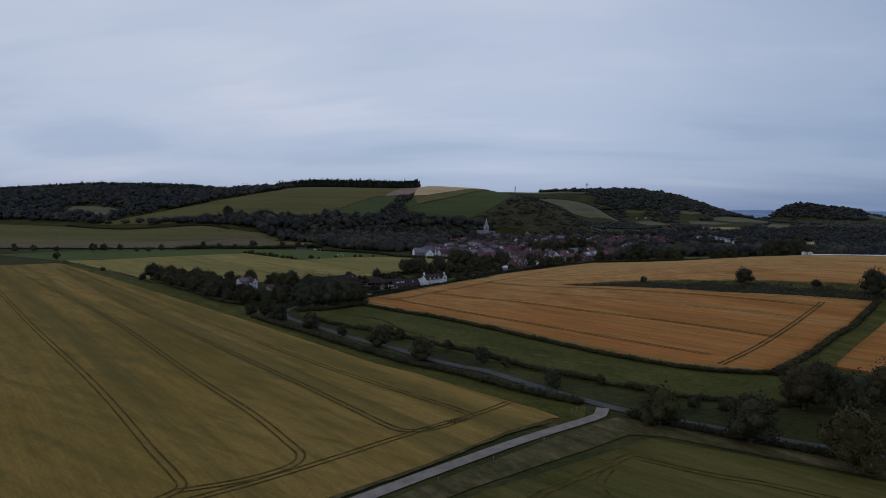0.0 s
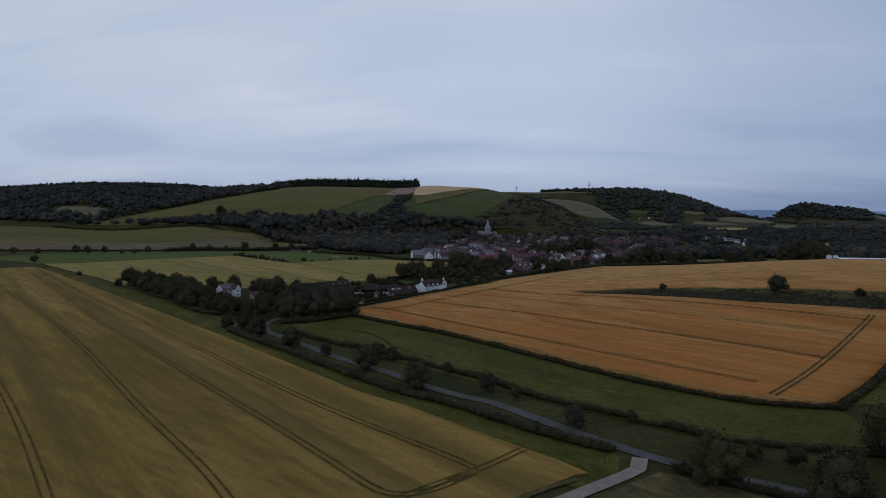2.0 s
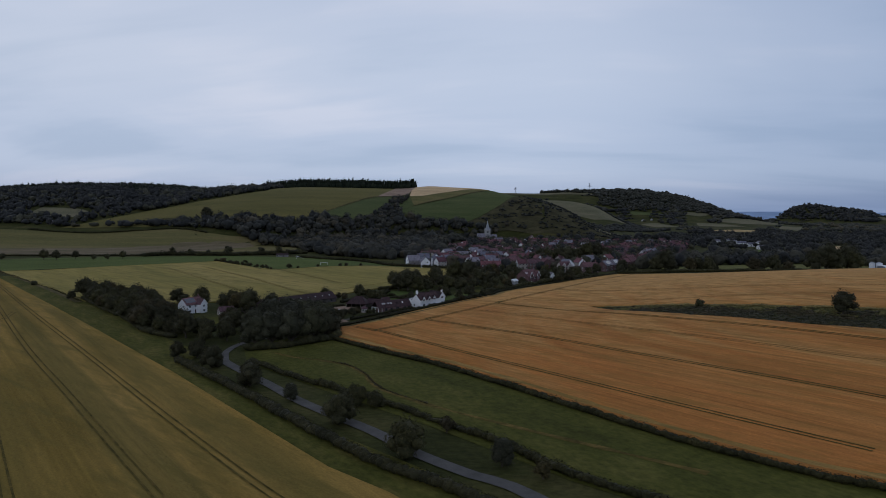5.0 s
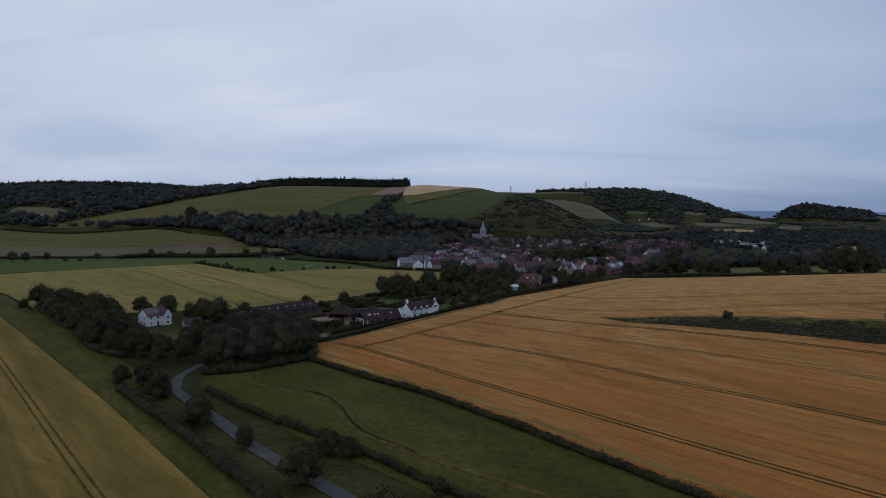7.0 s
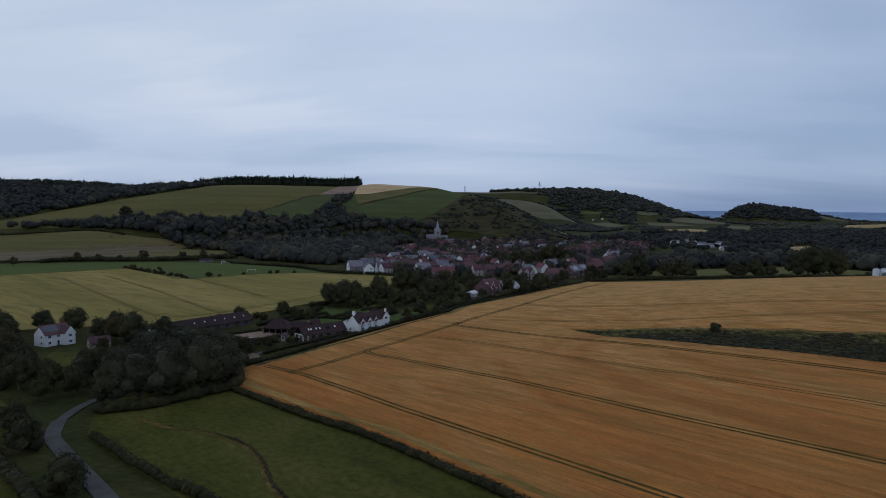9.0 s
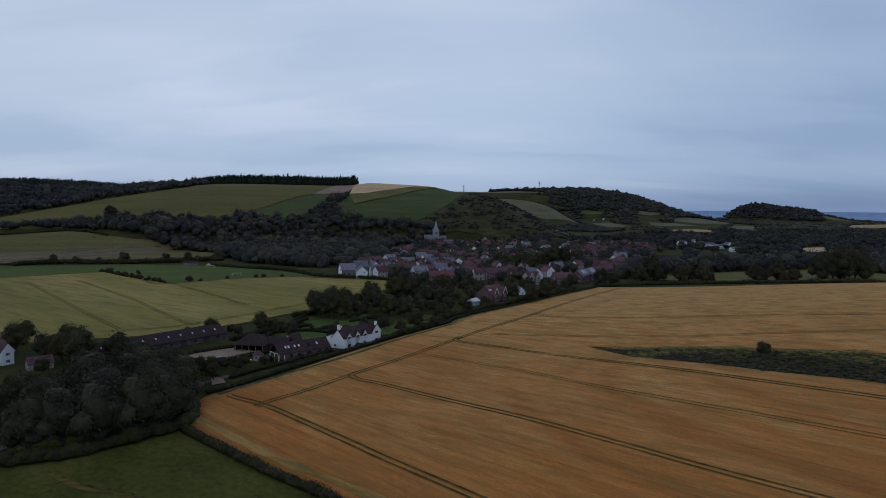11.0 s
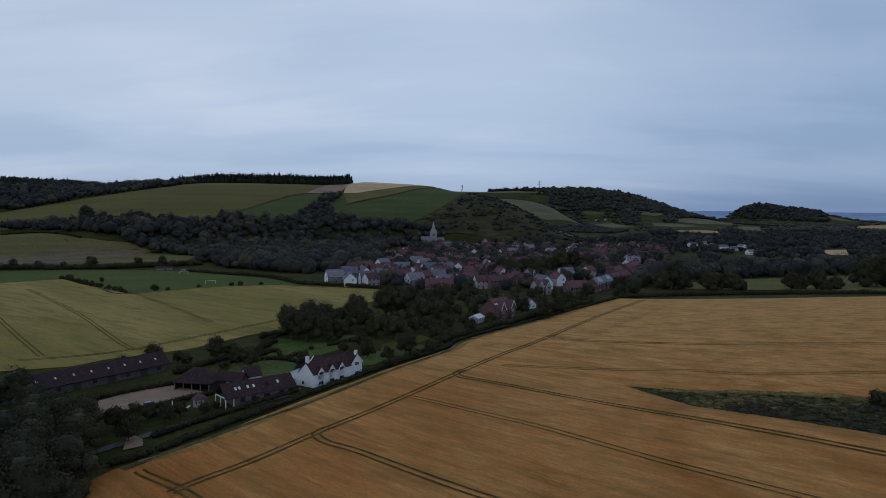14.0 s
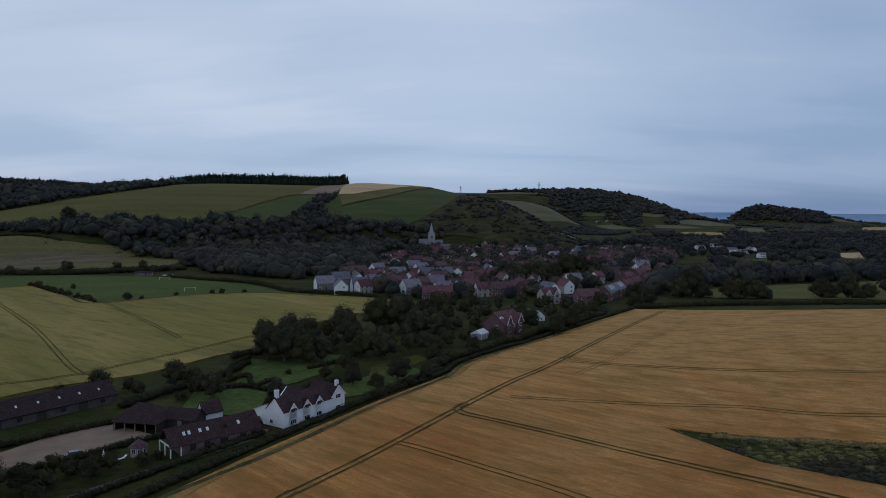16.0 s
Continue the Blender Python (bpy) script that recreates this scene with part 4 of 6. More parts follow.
# the grassy bank inside the barley
bank = [(59, 479), (70, 449), (87, 428), (101, 411), (113, 400), (134, 377), (160, 358), (183, 342), (240, 330), (250, 352), (192, 380), (148, 410), (127, 426), (110, 439), (91, 455), (75, 466)]
field(bank, "ground", "rough grassy bank inside the barley", 0.2)
heaps = {"bank_grass": Heap(), "leaf_warm": Heap(), "leaf": Heap()}
for i in range(-17, 8):
    for k in range(110):
        # tufts in uneven rows along the bank, each of its own height
        along = k * 2.1 + rng.uniform(-1, 1)
        x, y = 62 + along * 0.80 + i * 1.1 + rng.uniform(-0.8, 0.8), 474 - along * 0.62 + i * 1.4 + rng.uniform(-0.8, 0.8)
        if inside(x, y, bank):
            tall = 0.55 + 0.5 * noise.noise((x * 0.12, y * 0.12, 5.0)) + rng.uniform(0, 0.35)
            tall = max(0.25, tall) * min(1.0, 0.35 + along / 45)
            kind = noise.noise((x * 0.09, y * 0.09, 8.0)) + rng.uniform(-0.35, 0.35) + (i + 5) / 7
            heap = heaps["bank_grass" if kind > 0.1 else "leaf_warm" if kind > -0.5 else "leaf"]
            tall *= 0.6 if kind > 0.1 else 1.0
            wide = rng.uniform(0.9, 1.7)
            heap.crown((x, y, ground_z(x, y) + 0.25 * tall), (wide, wide, tall * 0.75), 0.25, False)
            heap.leaves((x, y, ground_z(x, y) + 0.3 * tall), (wide, wide, tall * 0.85), 26, 0.2, -0.1)
for mat, heap in heaps.items():
    tagged(new("weeds", heap.mesh("weeds", mat)), "tangled dark weeds covering the grassy bank", "weeds", "", "stuff")
hedge([(70, 468), (76, 464), (91, 453), (110, 437), (127, 424), (148, 408), (192, 378), (240, 351)], 2.8, 0.9, "pale seeding grass on the bank's top", "seed_grass", 0.22, 14, 1.0, ragged=0.7, name="tall_grass")
stand(BUSH[0], 108, 434, 1.2, label="lone rounded bush on the grassy bank")
stand(OAK[2], 153, 390, 1.4, label="broad dark bush tree on the grassy bank", squash=0.85)
stand(BUSH[0], 184, 372, 1.3, label="small dark bush on the grassy bank")
stand(OAK[0], 199, 345, 1.3, label="dark tree at the end of the grassy bank")
stand(OAK[2], 207, 340, 1.3, label="dark bush tree at the end of the grassy bank")

# the copse round the farmhouse
hedge([(-95, 371), (-84, 375), (-71, 387), (-64, 397), (-67, 410), (-74, 422)], 4.5, 3.2, "dense dark undergrowth at the copse's edge", ragged=0.7, name="undergrowth")
hedge([(-252, 518), (-212, 473), (-187, 447), (-156, 409), (-138, 397)], 4.0, 2.4, "dense dark undergrowth along the copse and wheat", ragged=0.7, name="undergrowth")
copse = [(-256, 522), (-214, 474), (-188, 448), (-156, 408), (-132, 393), (-128, 398), (-146, 424), (-170, 452), (-188, 488), (-214, 512), (-240, 534)]
for x, y in scatter(copse, 7.5, 3500, [(-159, 466, 13), (-152, 446, 10)]):
    stand(OAK[int(rng.integers(0, 4))], x, y, rng.uniform(0.65, 1.1), group="trees of the copse")
field([(-152, 452), (-136, 456), (-130, 440), (-136, 420), (-146, 424)], "pasture", "rough lawn below the farmhouse", 0.25)
for k, x, y, s in ((0, -116, 404, 0.9), (2, -111, 391, 1.05), (0, -117, 416, 0.95), (2, -122, 396, 1.1), (0, -128, 403, 0.8), (2, -118, 384, 0.9), (2, -132, 414, 0.7), (3, -124, 424, 0.7), (1, -128, 470, 1.1), (3, -137, 475, 1.0), (0, -118, 478, 1.0), (2, -145, 478, 1.2), (2, -133, 455, 0.7), (1, -164, 492, 0.95), (0, -172, 486, 0.8)):
    stand(OAK[k], x, y, s, group="trees of the copse")
for x, y, s in ((-103, 402, 1.0), (-94, 379, 1.05), (-88, 382, 1.15), (-80, 384, 1.2), (-73, 390, 1.2), (-68, 397, 1.1), (-84, 395, 1.3), (-75, 406, 1.1), (-79, 415, 1.05), (-82, 424, 0.95), (-98, 414, 1.25), (-92, 428, 1.0), (-88, 444, 0.9), (-90, 436, 0.95), (-96, 450, 0.85), (-104, 460, 0.8), (-76, 429, 0.9), (-80, 437, 0.8), (-85, 451, 0.75), (-71, 414, 0.95)):
    stand(WILLOW, x, y, s, group="trees of the copse")
for x, y, s in ((-185, 505, 0.9), (-172, 512, 0.9), (-150, 505, 0.85), (-138, 488, 0.9), (-128, 470, 0.8), (-115, 455, 0.8)):
    stand(OAK[0], x, y, s, group="trees of the copse")

# young trees and hedges of the meadow
for k in range(20):
    t = k / 19
    stand(BUSH[k % 2], -284 + 86 * t + rng.uniform(-2, 2), 823 - 88 * t + rng.uniform(-2, 2), rng.uniform(0.7, 1.35) * (1.1 - 0.25 * t), group="young meadow trees", label="small round tree in a sparse hedge line")
for x, y, z in ((-184, 750, 1.5), (-176, 752, 0.8), (-160, 768, 0.9), (-140, 780, 1.0), (-134, 782, 1.1), (-120, 786, 0.9), (-252, 818, 0.8), (-246, 806, 0.9)):
    stand(BUSH[0], x, y, z, group="young meadow trees", label="small round tree at the meadow's edge")
hedge([(-288, 826), (-268, 806), (-246, 783)], 2.4, 2.0, "dark hedge at the meadow's corner", size=0.4, step=1.5)
hedge([(-210, 892), (-169, 866), (-129, 846), (-92, 794), (-66, 784), (-38, 770), (-14, 756)], 3.2, 2.6, "dark hedge at the meadow's far side", size=0.45, step=1.8, thick=14)
hedge([(-700, 850), (-560, 862), (-470, 880), (-400, 890)], 3.0, 2.2, "long hedge below the olive field", size=0.5, step=2.0, thick=8)
for x, y, s in ((-585, 795, 0.8), (-562, 798, 0.8), (-541, 802, 0.95), (-515, 806, 0.8), (-472, 812, 1.2), (-460, 815, 1.1), (-450, 834, 0.95), (-421, 820, 0.7), (-407, 822, 0.75), (-400, 842, 0.95), (-372, 906, 1.0), (-352, 910, 0.8), (-330, 912, 0.7), (-306, 915, 1.2), (-270, 930, 1.0), (-250, 938, 1.1),
                (-440, 690, 0.9), (-620, 800, 0.9), (-650, 805, 0.8), (-690, 810, 0.9), (-235, 925, 0.8), (-222, 935, 0.7), (-600, 850, 0.8)):
    stand(SMALL[0], x, y, s, group="field trees", label="dark round tree in a field hedge")
stand(OAK[2], -257, 513, 0.75, label="dark bush at the corner of the wheat")
stand(BUSH[0], -330, 585, 1.2, label="small bush in a thin hedge line")
hedge([(-396, 880), (-383, 903), (-346, 908), (-304, 912), (-258, 932), (-222, 962)], 6.5, 5.0, "thick dark hedge below the soil field", size=0.5, step=1.8, thick=16)
stand(OAK[0], -446, 1195, 2.0, squash=0.85, label="tall dark oak above the tree belt")


def woodland(name, places, height, spread, label, material="leaf_far", pointed=False, sprays=16, mixed=True, leaf=0.9, dark=False):
    """A far wood: crowns that nobody could count, joined by leaf colour."""
    # the leaf_far shades carry painted haze in their colour
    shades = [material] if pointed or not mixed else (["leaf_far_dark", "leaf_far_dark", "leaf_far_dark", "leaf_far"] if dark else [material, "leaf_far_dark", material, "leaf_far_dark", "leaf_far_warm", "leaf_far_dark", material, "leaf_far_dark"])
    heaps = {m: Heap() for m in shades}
    for x, y in places:
        # neighbours of one kind stand together
        pick = 0.5 + 0.9 * noise.noise((x / (spread * 5), y / (spread * 5), 9.0)) + rng.uniform(-0.3, 0.3)
        heap = heaps[shades[int(min(0.999, max(0, pick)) * len(shades))]]
        k = rng.uniform(0.55, 1.0) + 0.5 * rng.uniform(0, 1) ** 3
        if pointed:
            k = 0.85 + 0.25 * rng.uniform(0, 1)
        h, s = height * k * rng.uniform(0.85, 1.15), spread * k * rng.uniform(0.85, 1.15)
        z = ground_z(x, y)
        if pointed:
            heap.lump((x, y, z + h * 0.30), (s, s, h * 0.36), 0.1, False)
            heap.lump((x, y, z + h * 0.72), (s * 0.42, s * 0.42, h * 0.28), 0.1, False)
        else:
            heap.crown((x, y, z + h * 0.42), (s * 0.92, s * 0.92, h * 0.44), 0.26, y < 1000)
            for _ in range(3):
                o = rng.normal(size=2) * 0.55 * s
                r = s * rng.uniform(0.34, 0.60)
                heap.crown((x + o[0], y + o[1], z + h * (rng.uniform(0.56, 0.74) - 0.2 * np.hypot(*o) / s)), (r, r, r * rng.uniform(0.75, 1.0)), 0.22, False)
        heap.leaves((x, y, z + h * 0.48), (s * 1.0, s * 1.0, h * 0.5), sprays, leaf * (0.45 + y / 1600), -0.2)
    for m, heap in heaps.items():
        if heap.n:
            tagged(new(name, heap.mesh(name, m)), label, "wood", "", "stuff")


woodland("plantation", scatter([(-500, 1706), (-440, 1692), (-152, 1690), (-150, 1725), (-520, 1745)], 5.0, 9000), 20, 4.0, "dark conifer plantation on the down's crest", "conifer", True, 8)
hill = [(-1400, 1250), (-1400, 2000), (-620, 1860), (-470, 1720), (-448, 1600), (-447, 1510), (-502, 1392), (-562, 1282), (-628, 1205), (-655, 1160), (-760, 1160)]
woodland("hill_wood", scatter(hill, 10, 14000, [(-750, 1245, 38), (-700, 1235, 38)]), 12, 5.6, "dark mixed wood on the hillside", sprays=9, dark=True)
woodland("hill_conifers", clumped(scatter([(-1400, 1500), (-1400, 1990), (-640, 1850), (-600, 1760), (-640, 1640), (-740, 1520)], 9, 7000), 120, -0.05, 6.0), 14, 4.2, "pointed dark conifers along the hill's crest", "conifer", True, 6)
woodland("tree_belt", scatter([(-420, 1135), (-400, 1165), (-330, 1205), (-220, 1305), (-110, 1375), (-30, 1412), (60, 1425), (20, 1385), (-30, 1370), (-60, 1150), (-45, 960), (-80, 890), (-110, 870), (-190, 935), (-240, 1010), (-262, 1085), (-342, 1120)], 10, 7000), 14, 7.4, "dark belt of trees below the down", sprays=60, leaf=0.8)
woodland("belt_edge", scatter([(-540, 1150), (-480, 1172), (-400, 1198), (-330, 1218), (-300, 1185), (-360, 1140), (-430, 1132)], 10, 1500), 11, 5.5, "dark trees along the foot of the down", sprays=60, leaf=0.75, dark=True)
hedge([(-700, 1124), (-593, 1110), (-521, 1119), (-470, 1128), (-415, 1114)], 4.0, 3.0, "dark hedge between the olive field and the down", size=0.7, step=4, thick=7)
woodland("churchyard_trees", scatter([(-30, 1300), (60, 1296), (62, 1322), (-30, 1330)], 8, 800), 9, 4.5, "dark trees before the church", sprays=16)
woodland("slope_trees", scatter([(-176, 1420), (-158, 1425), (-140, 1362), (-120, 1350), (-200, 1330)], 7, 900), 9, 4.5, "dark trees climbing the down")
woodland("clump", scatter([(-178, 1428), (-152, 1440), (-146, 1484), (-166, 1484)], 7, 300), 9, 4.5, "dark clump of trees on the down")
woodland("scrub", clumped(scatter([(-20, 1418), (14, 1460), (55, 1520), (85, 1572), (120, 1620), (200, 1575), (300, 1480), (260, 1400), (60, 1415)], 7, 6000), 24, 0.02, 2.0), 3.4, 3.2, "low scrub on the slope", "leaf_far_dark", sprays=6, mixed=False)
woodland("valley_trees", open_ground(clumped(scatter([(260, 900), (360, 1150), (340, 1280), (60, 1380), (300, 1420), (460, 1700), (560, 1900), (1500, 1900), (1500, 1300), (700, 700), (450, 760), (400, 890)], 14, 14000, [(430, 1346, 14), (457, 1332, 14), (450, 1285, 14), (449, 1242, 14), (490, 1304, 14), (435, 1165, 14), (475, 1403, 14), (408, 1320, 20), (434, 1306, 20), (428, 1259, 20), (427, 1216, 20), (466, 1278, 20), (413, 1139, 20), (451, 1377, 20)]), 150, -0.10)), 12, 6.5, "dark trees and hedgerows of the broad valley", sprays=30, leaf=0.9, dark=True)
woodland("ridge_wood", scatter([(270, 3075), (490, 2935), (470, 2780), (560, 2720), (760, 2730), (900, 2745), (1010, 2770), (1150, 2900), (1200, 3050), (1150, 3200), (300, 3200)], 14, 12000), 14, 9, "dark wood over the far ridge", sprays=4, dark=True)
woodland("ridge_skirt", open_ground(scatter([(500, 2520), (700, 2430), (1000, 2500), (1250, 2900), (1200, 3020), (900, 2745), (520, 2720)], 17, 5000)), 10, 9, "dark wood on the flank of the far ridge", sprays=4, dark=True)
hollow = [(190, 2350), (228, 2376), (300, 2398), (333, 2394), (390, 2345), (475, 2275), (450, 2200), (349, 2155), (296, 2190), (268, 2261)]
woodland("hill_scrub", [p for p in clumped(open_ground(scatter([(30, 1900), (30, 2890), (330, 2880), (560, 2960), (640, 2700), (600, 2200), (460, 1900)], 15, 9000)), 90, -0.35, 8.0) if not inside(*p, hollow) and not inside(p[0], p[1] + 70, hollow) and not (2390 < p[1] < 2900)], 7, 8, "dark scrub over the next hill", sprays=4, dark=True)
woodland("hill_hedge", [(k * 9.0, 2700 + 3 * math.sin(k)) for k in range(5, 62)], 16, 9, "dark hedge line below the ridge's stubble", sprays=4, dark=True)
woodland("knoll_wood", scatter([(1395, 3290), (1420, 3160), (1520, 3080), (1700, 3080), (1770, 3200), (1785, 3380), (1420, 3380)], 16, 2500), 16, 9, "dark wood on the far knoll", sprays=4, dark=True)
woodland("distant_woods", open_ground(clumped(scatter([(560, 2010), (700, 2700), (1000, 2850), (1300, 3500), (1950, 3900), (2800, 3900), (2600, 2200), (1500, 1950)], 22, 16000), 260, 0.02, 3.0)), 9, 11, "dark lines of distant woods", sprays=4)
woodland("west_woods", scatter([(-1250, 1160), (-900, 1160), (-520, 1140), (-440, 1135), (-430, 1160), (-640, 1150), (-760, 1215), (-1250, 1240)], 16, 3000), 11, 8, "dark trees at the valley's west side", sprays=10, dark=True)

# ---- buildings ----
def roof_shell(span, eaves, ridge, x0, x1, over=0.35, thick=0.22, mid=0.0):
    """A pitched roof as one thick shell over a span (y from -span/2 to span/2), ridge along x."""
    h = span / 2
    k = (ridge - eaves) / h
    lo = eaves - over * k
    return solid([(-h - over, lo), (mid, ridge), (h + over, lo), (h + over, lo + thick), (mid, ridge + thick * 1.2), (-h - over, lo + thick)], x0, x1)


def window(parent, x, y, z, w, h, facing, lights=2, deep=0.10, material="white_paint"):  # lights 0: one dark pane, for far houses
    """A casement in a wall: white frame with panes set into it. facing: '-y', '+y', '-x' or '+x'."""
    turn = {"-y": 0, "+y": 180, "-x": -90, "+x": 90}[facing]
    f = box(-w / 2, w / 2, -deep, 0.05, 0, h)
    frame_ob = part("window", f, material if lights else "glass", parent)
    frame_ob.matrix_basis = pose(x, y, z, 0, 0, turn)
    lw = (w - 0.08 * (lights + 1)) / max(1, lights)
    for i in range(lights):
        a = -w / 2 + 0.08 + i * (lw + 0.08)
        part("pane", box(a, a + lw, -deep - 0.012, -deep + 0.03, 0.08, h - 0.08), "glass", frame_ob)
    return frame_ob


def chimney(parent, x, y, z0, z1, material, size=0.8):
    c = part("chimney", box(x - size / 2, x + size / 2, y - size * 0.4, y + size * 0.4, z0, z1), material, parent)
    cap = box(x - size / 2 - 0.06, x + size / 2 + 0.06, y - size * 0.4 - 0.06, y + size * 0.4 + 0.06, z1 - 0.25, z1 - 0.1)
    part("cap", cap, material, c)
    bm = bmesh.new()
    bmesh.ops.create_cone(bm, cap_ends=True, segments=8, radius1=0.14, radius2=0.11, depth=0.4, matrix=Matrix.Translation((x, y, z1 + 0.2)))
    part("chimney_pot", bm, "pot", c)


def gable_wall(parent, span, eaves, ridge, x0, x1, material, name="wall"):
    return part(name, solid([(-span / 2, -0.4), (span / 2, -0.4), (span / 2, eaves), (0, ridge - 0.02), (-span / 2, eaves)], x0, x1), material, parent)


def cross_gable(parent, xc, width, y0, y1, eaves, ridge, wall, roof, boards=True):
    """A gable that faces the front (-y), its ridge along y."""
    turn = Matrix.Rotation(radians(90), 4, "Z")
    for nm, bm, mat in (("gable", solid([(-width / 2, -0.4 if eaves > 0 else 0), (width / 2, -0.4), (width / 2, eaves), (0, ridge - 0.02), (-width / 2, eaves)], y0, y1), wall), ("gable_roof", roof_shell(width, eaves, ridge, y0 - 0.25, y1, 0.3), roof)):
        o = part(nm, bm, mat, parent)
        o.matrix_basis = Matrix.Translation((xc, 0, 0)) @ turn
    if boards:
        for s in (-1, 1):
            run, rise = width / 2 + 0.3, (ridge - eaves) * (width / 2 + 0.3) / (width / 2)
            a = math.atan2(rise, run)
            b = box(0, math.hypot(run, rise), -0.04, 0.04, -0.12, 0.14)
            o = part("bargeboard", b, "white_paint", parent)
            m = pose(xc, y0 - 0.28, ridge, 0, 0, 0) @ Matrix.Rotation(a if s > 0 else math.pi - a, 4, "Y")
            o.matrix_basis = m


def house(length, span, eaves, ridge, wall, roof, label, fronts=3, storeys=2, stacks=(0.4,), gables=(), solar=False, gable_wall_mat=None, name="house", group="village houses", near=False, lights=1):
    """A gabled house with its ridge along x and its front to -y."""
    top = empty(name)
    gable_wall(top, span, eaves, ridge, -length / 2, length / 2, wall)
    part("roof", roof_shell(span, eaves, ridge, -length / 2 - 0.25, length / 2 + 0.25), roof, top)
    if gable_wall_mat:
        for s in (-1, 1):
            part("gable_end", solid([(-span / 2 + 0.02, 0), (span / 2 - 0.02, 0), (span / 2 - 0.02, eaves), (0, ridge - 0.1), (-span / 2 + 0.02, eaves)], s * length / 2 - 0.04, s * length / 2 + 0.04), gable_wall_mat, top)
    for f in stacks:
        chimney(top, f * length, 0, ridge - 1.0, ridge + 1.3, "brick")
    taken = [g[0] for g in gables]
    for side, y in (("-y", -span / 2), ("+y", span / 2))[:2 if near else 1]:
        for k in range(fronts):
            x = (k + 0.5) / fronts * length - length / 2
            for st in range(storeys):
                if st == 0 and k == fronts // 2 and side == "-y":
                    part("door", box(x - 0.45, x + 0.45, y - 0.06, y + 0.05, 0.0, 2.05), "timber", top)
                elif not (side == "-y" and any(abs(x - t) < 2.0 for t in taken)):
                    window(top, x, y, 0.9 + 2.55 * st, 1.3, 1.15, side, 2 if near else lights)
    for s, face in ((-1, "-x"), (1, "+x")):
        for st in range(storeys):
            window(top, s * length / 2, -span * 0.18, 0.9 + 2.55 * st, 1.0, 1.1, face, 2 if near else lights)
    for xc, w, out in gables:
        cross_gable(top, xc, w, -span / 2 - out, 0, eaves, eaves + (ridge - eaves) * 0.8, gable_wall_mat or wall, roof)
        for st in range(storeys):
            window(top, xc, -span / 2 - out, 0.9 + 2.55 * st, 1.4, 1.15, "-y", 3 if near else lights)
    if solar:
        h = span / 2
        a = math.atan2(ridge - eaves, h)
        for k in range(5):
            b = box(-0.78, 0.78, -1.5, 1.5, 0.30, 0.36)
            o = part("solar_panel", b, "solar", top)
            o.matrix_basis = Matrix.Translation(((k - 2) * 1.65, -h / 2, (eaves + ridge) / 2)) @ Matrix.Rotation(a, 4, "X")
    return tagged(top, label, "house", group)


def place(kind, x, y, turn, label="", scale=1.0):
    m = pose(x, y, ground_z(x, y), 0, 0, turn) @ Matrix.Scale(scale, 4)
    return tagged(copy_thing(kind, m), label)


# ---- the long white cottage ----
cot = empty("cottage", pose(-33.6, 489.4, 1.55, 0, 0, 52.6))
CL, CS, CE, CR = 17.2, 6.6, 4.7, 7.9
o = gable_wall(cot, CS, CE, CR, 0, CL, "white_render")
o.matrix_basis = Matrix.Translation((0, CS / 2, 0))
o = part("roof", roof_shell(CS, CE, CR, -0.2, CL + 0.1, 0.3), "tile_dark", cot, "dark plain-tiled roof")
o.matrix_basis = Matrix.Translation((0, CS / 2, 0))
cross_gable(cot, 19.7, 5.2, 0.0, 9.5, 5.0, 7.7, "white_render", "tile_dark")
for k, x in enumerate((3.2, 8.0, 12.4)):
    cross_gable(cot, x, 2.6, 0.0, 3.0, 4.6, 6.3, "white_render", "tile_dark")
    window(cot, x, 0.0, 3.9, 1.3, 1.15, "-y", 3)
    window(cot, x, 0.0, 0.95, 1.9, 1.15, "-y", 3)
window(cot, 19.7, 0.0, 0.95, 1.9, 1.2, "-y", 3)
window(cot, 19.7, 0.0, 4.1, 1.9, 1.15, "-y", 3)
window(cot, 0.0, 4.6, 1.0, 1.1, 1.1, "-x", 2)
chimney(cot, 0.6, CS / 2, CR - 0.8, CR + 2.0, "white_render", 1.0)
chimney(cot, 19.7, 0.55, 7.0, 9.1, "white_render", 0.9)
part("plinth", box(-0.05, 17.15, -0.06, 0.0, -0.4, 0.35), "timber", cot, "black painted plinth")
lean = part("extension", solid([(CS, -0.4), (CS + 5.0, -0.4), (CS + 5.0, 3.6), (CS, 5.6)], 0.05, 6.0), "white_render", cot)
part("extension_roof", solid([(CS - 0.1, 5.68), (CS + 5.3, 3.5), (CS + 5.3, 3.68), (CS - 0.1, 5.86)], -0.15, 6.2), "lead", cot, "pale grey sheet roof over the extension")
window(cot, 0.05, CS + 3.0, 1.0, 1.1, 1.1, "-x", 2)
rear = part("rear_wing", solid([(-2.6, -0.4), (2.6, -0.4), (2.6, 4.6), (0, 7.0), (-2.6, 4.6)], 0, 6.5), "white_render", cot)
rear.matrix_basis = pose(12.0, CS - 0.5, 0, 0, 0, 90)
rear = part("rear_roof", roof_shell(5.2, 4.6, 7.2, -0.5, 6.8, 0.3), "tile_dark", cot)
rear.matrix_basis = pose(12.0, CS - 1.5, 0, 0, 0, 90)
for k in range(2):
    part("step", box(13.9, 15.1, -0.5 - 0.3 * k, 0, -0.2, 0.2 - 0.15 * k), "flint", cot)
tagged(cot, "long white cottage with dark tiled roof and gabled dormers", "house")

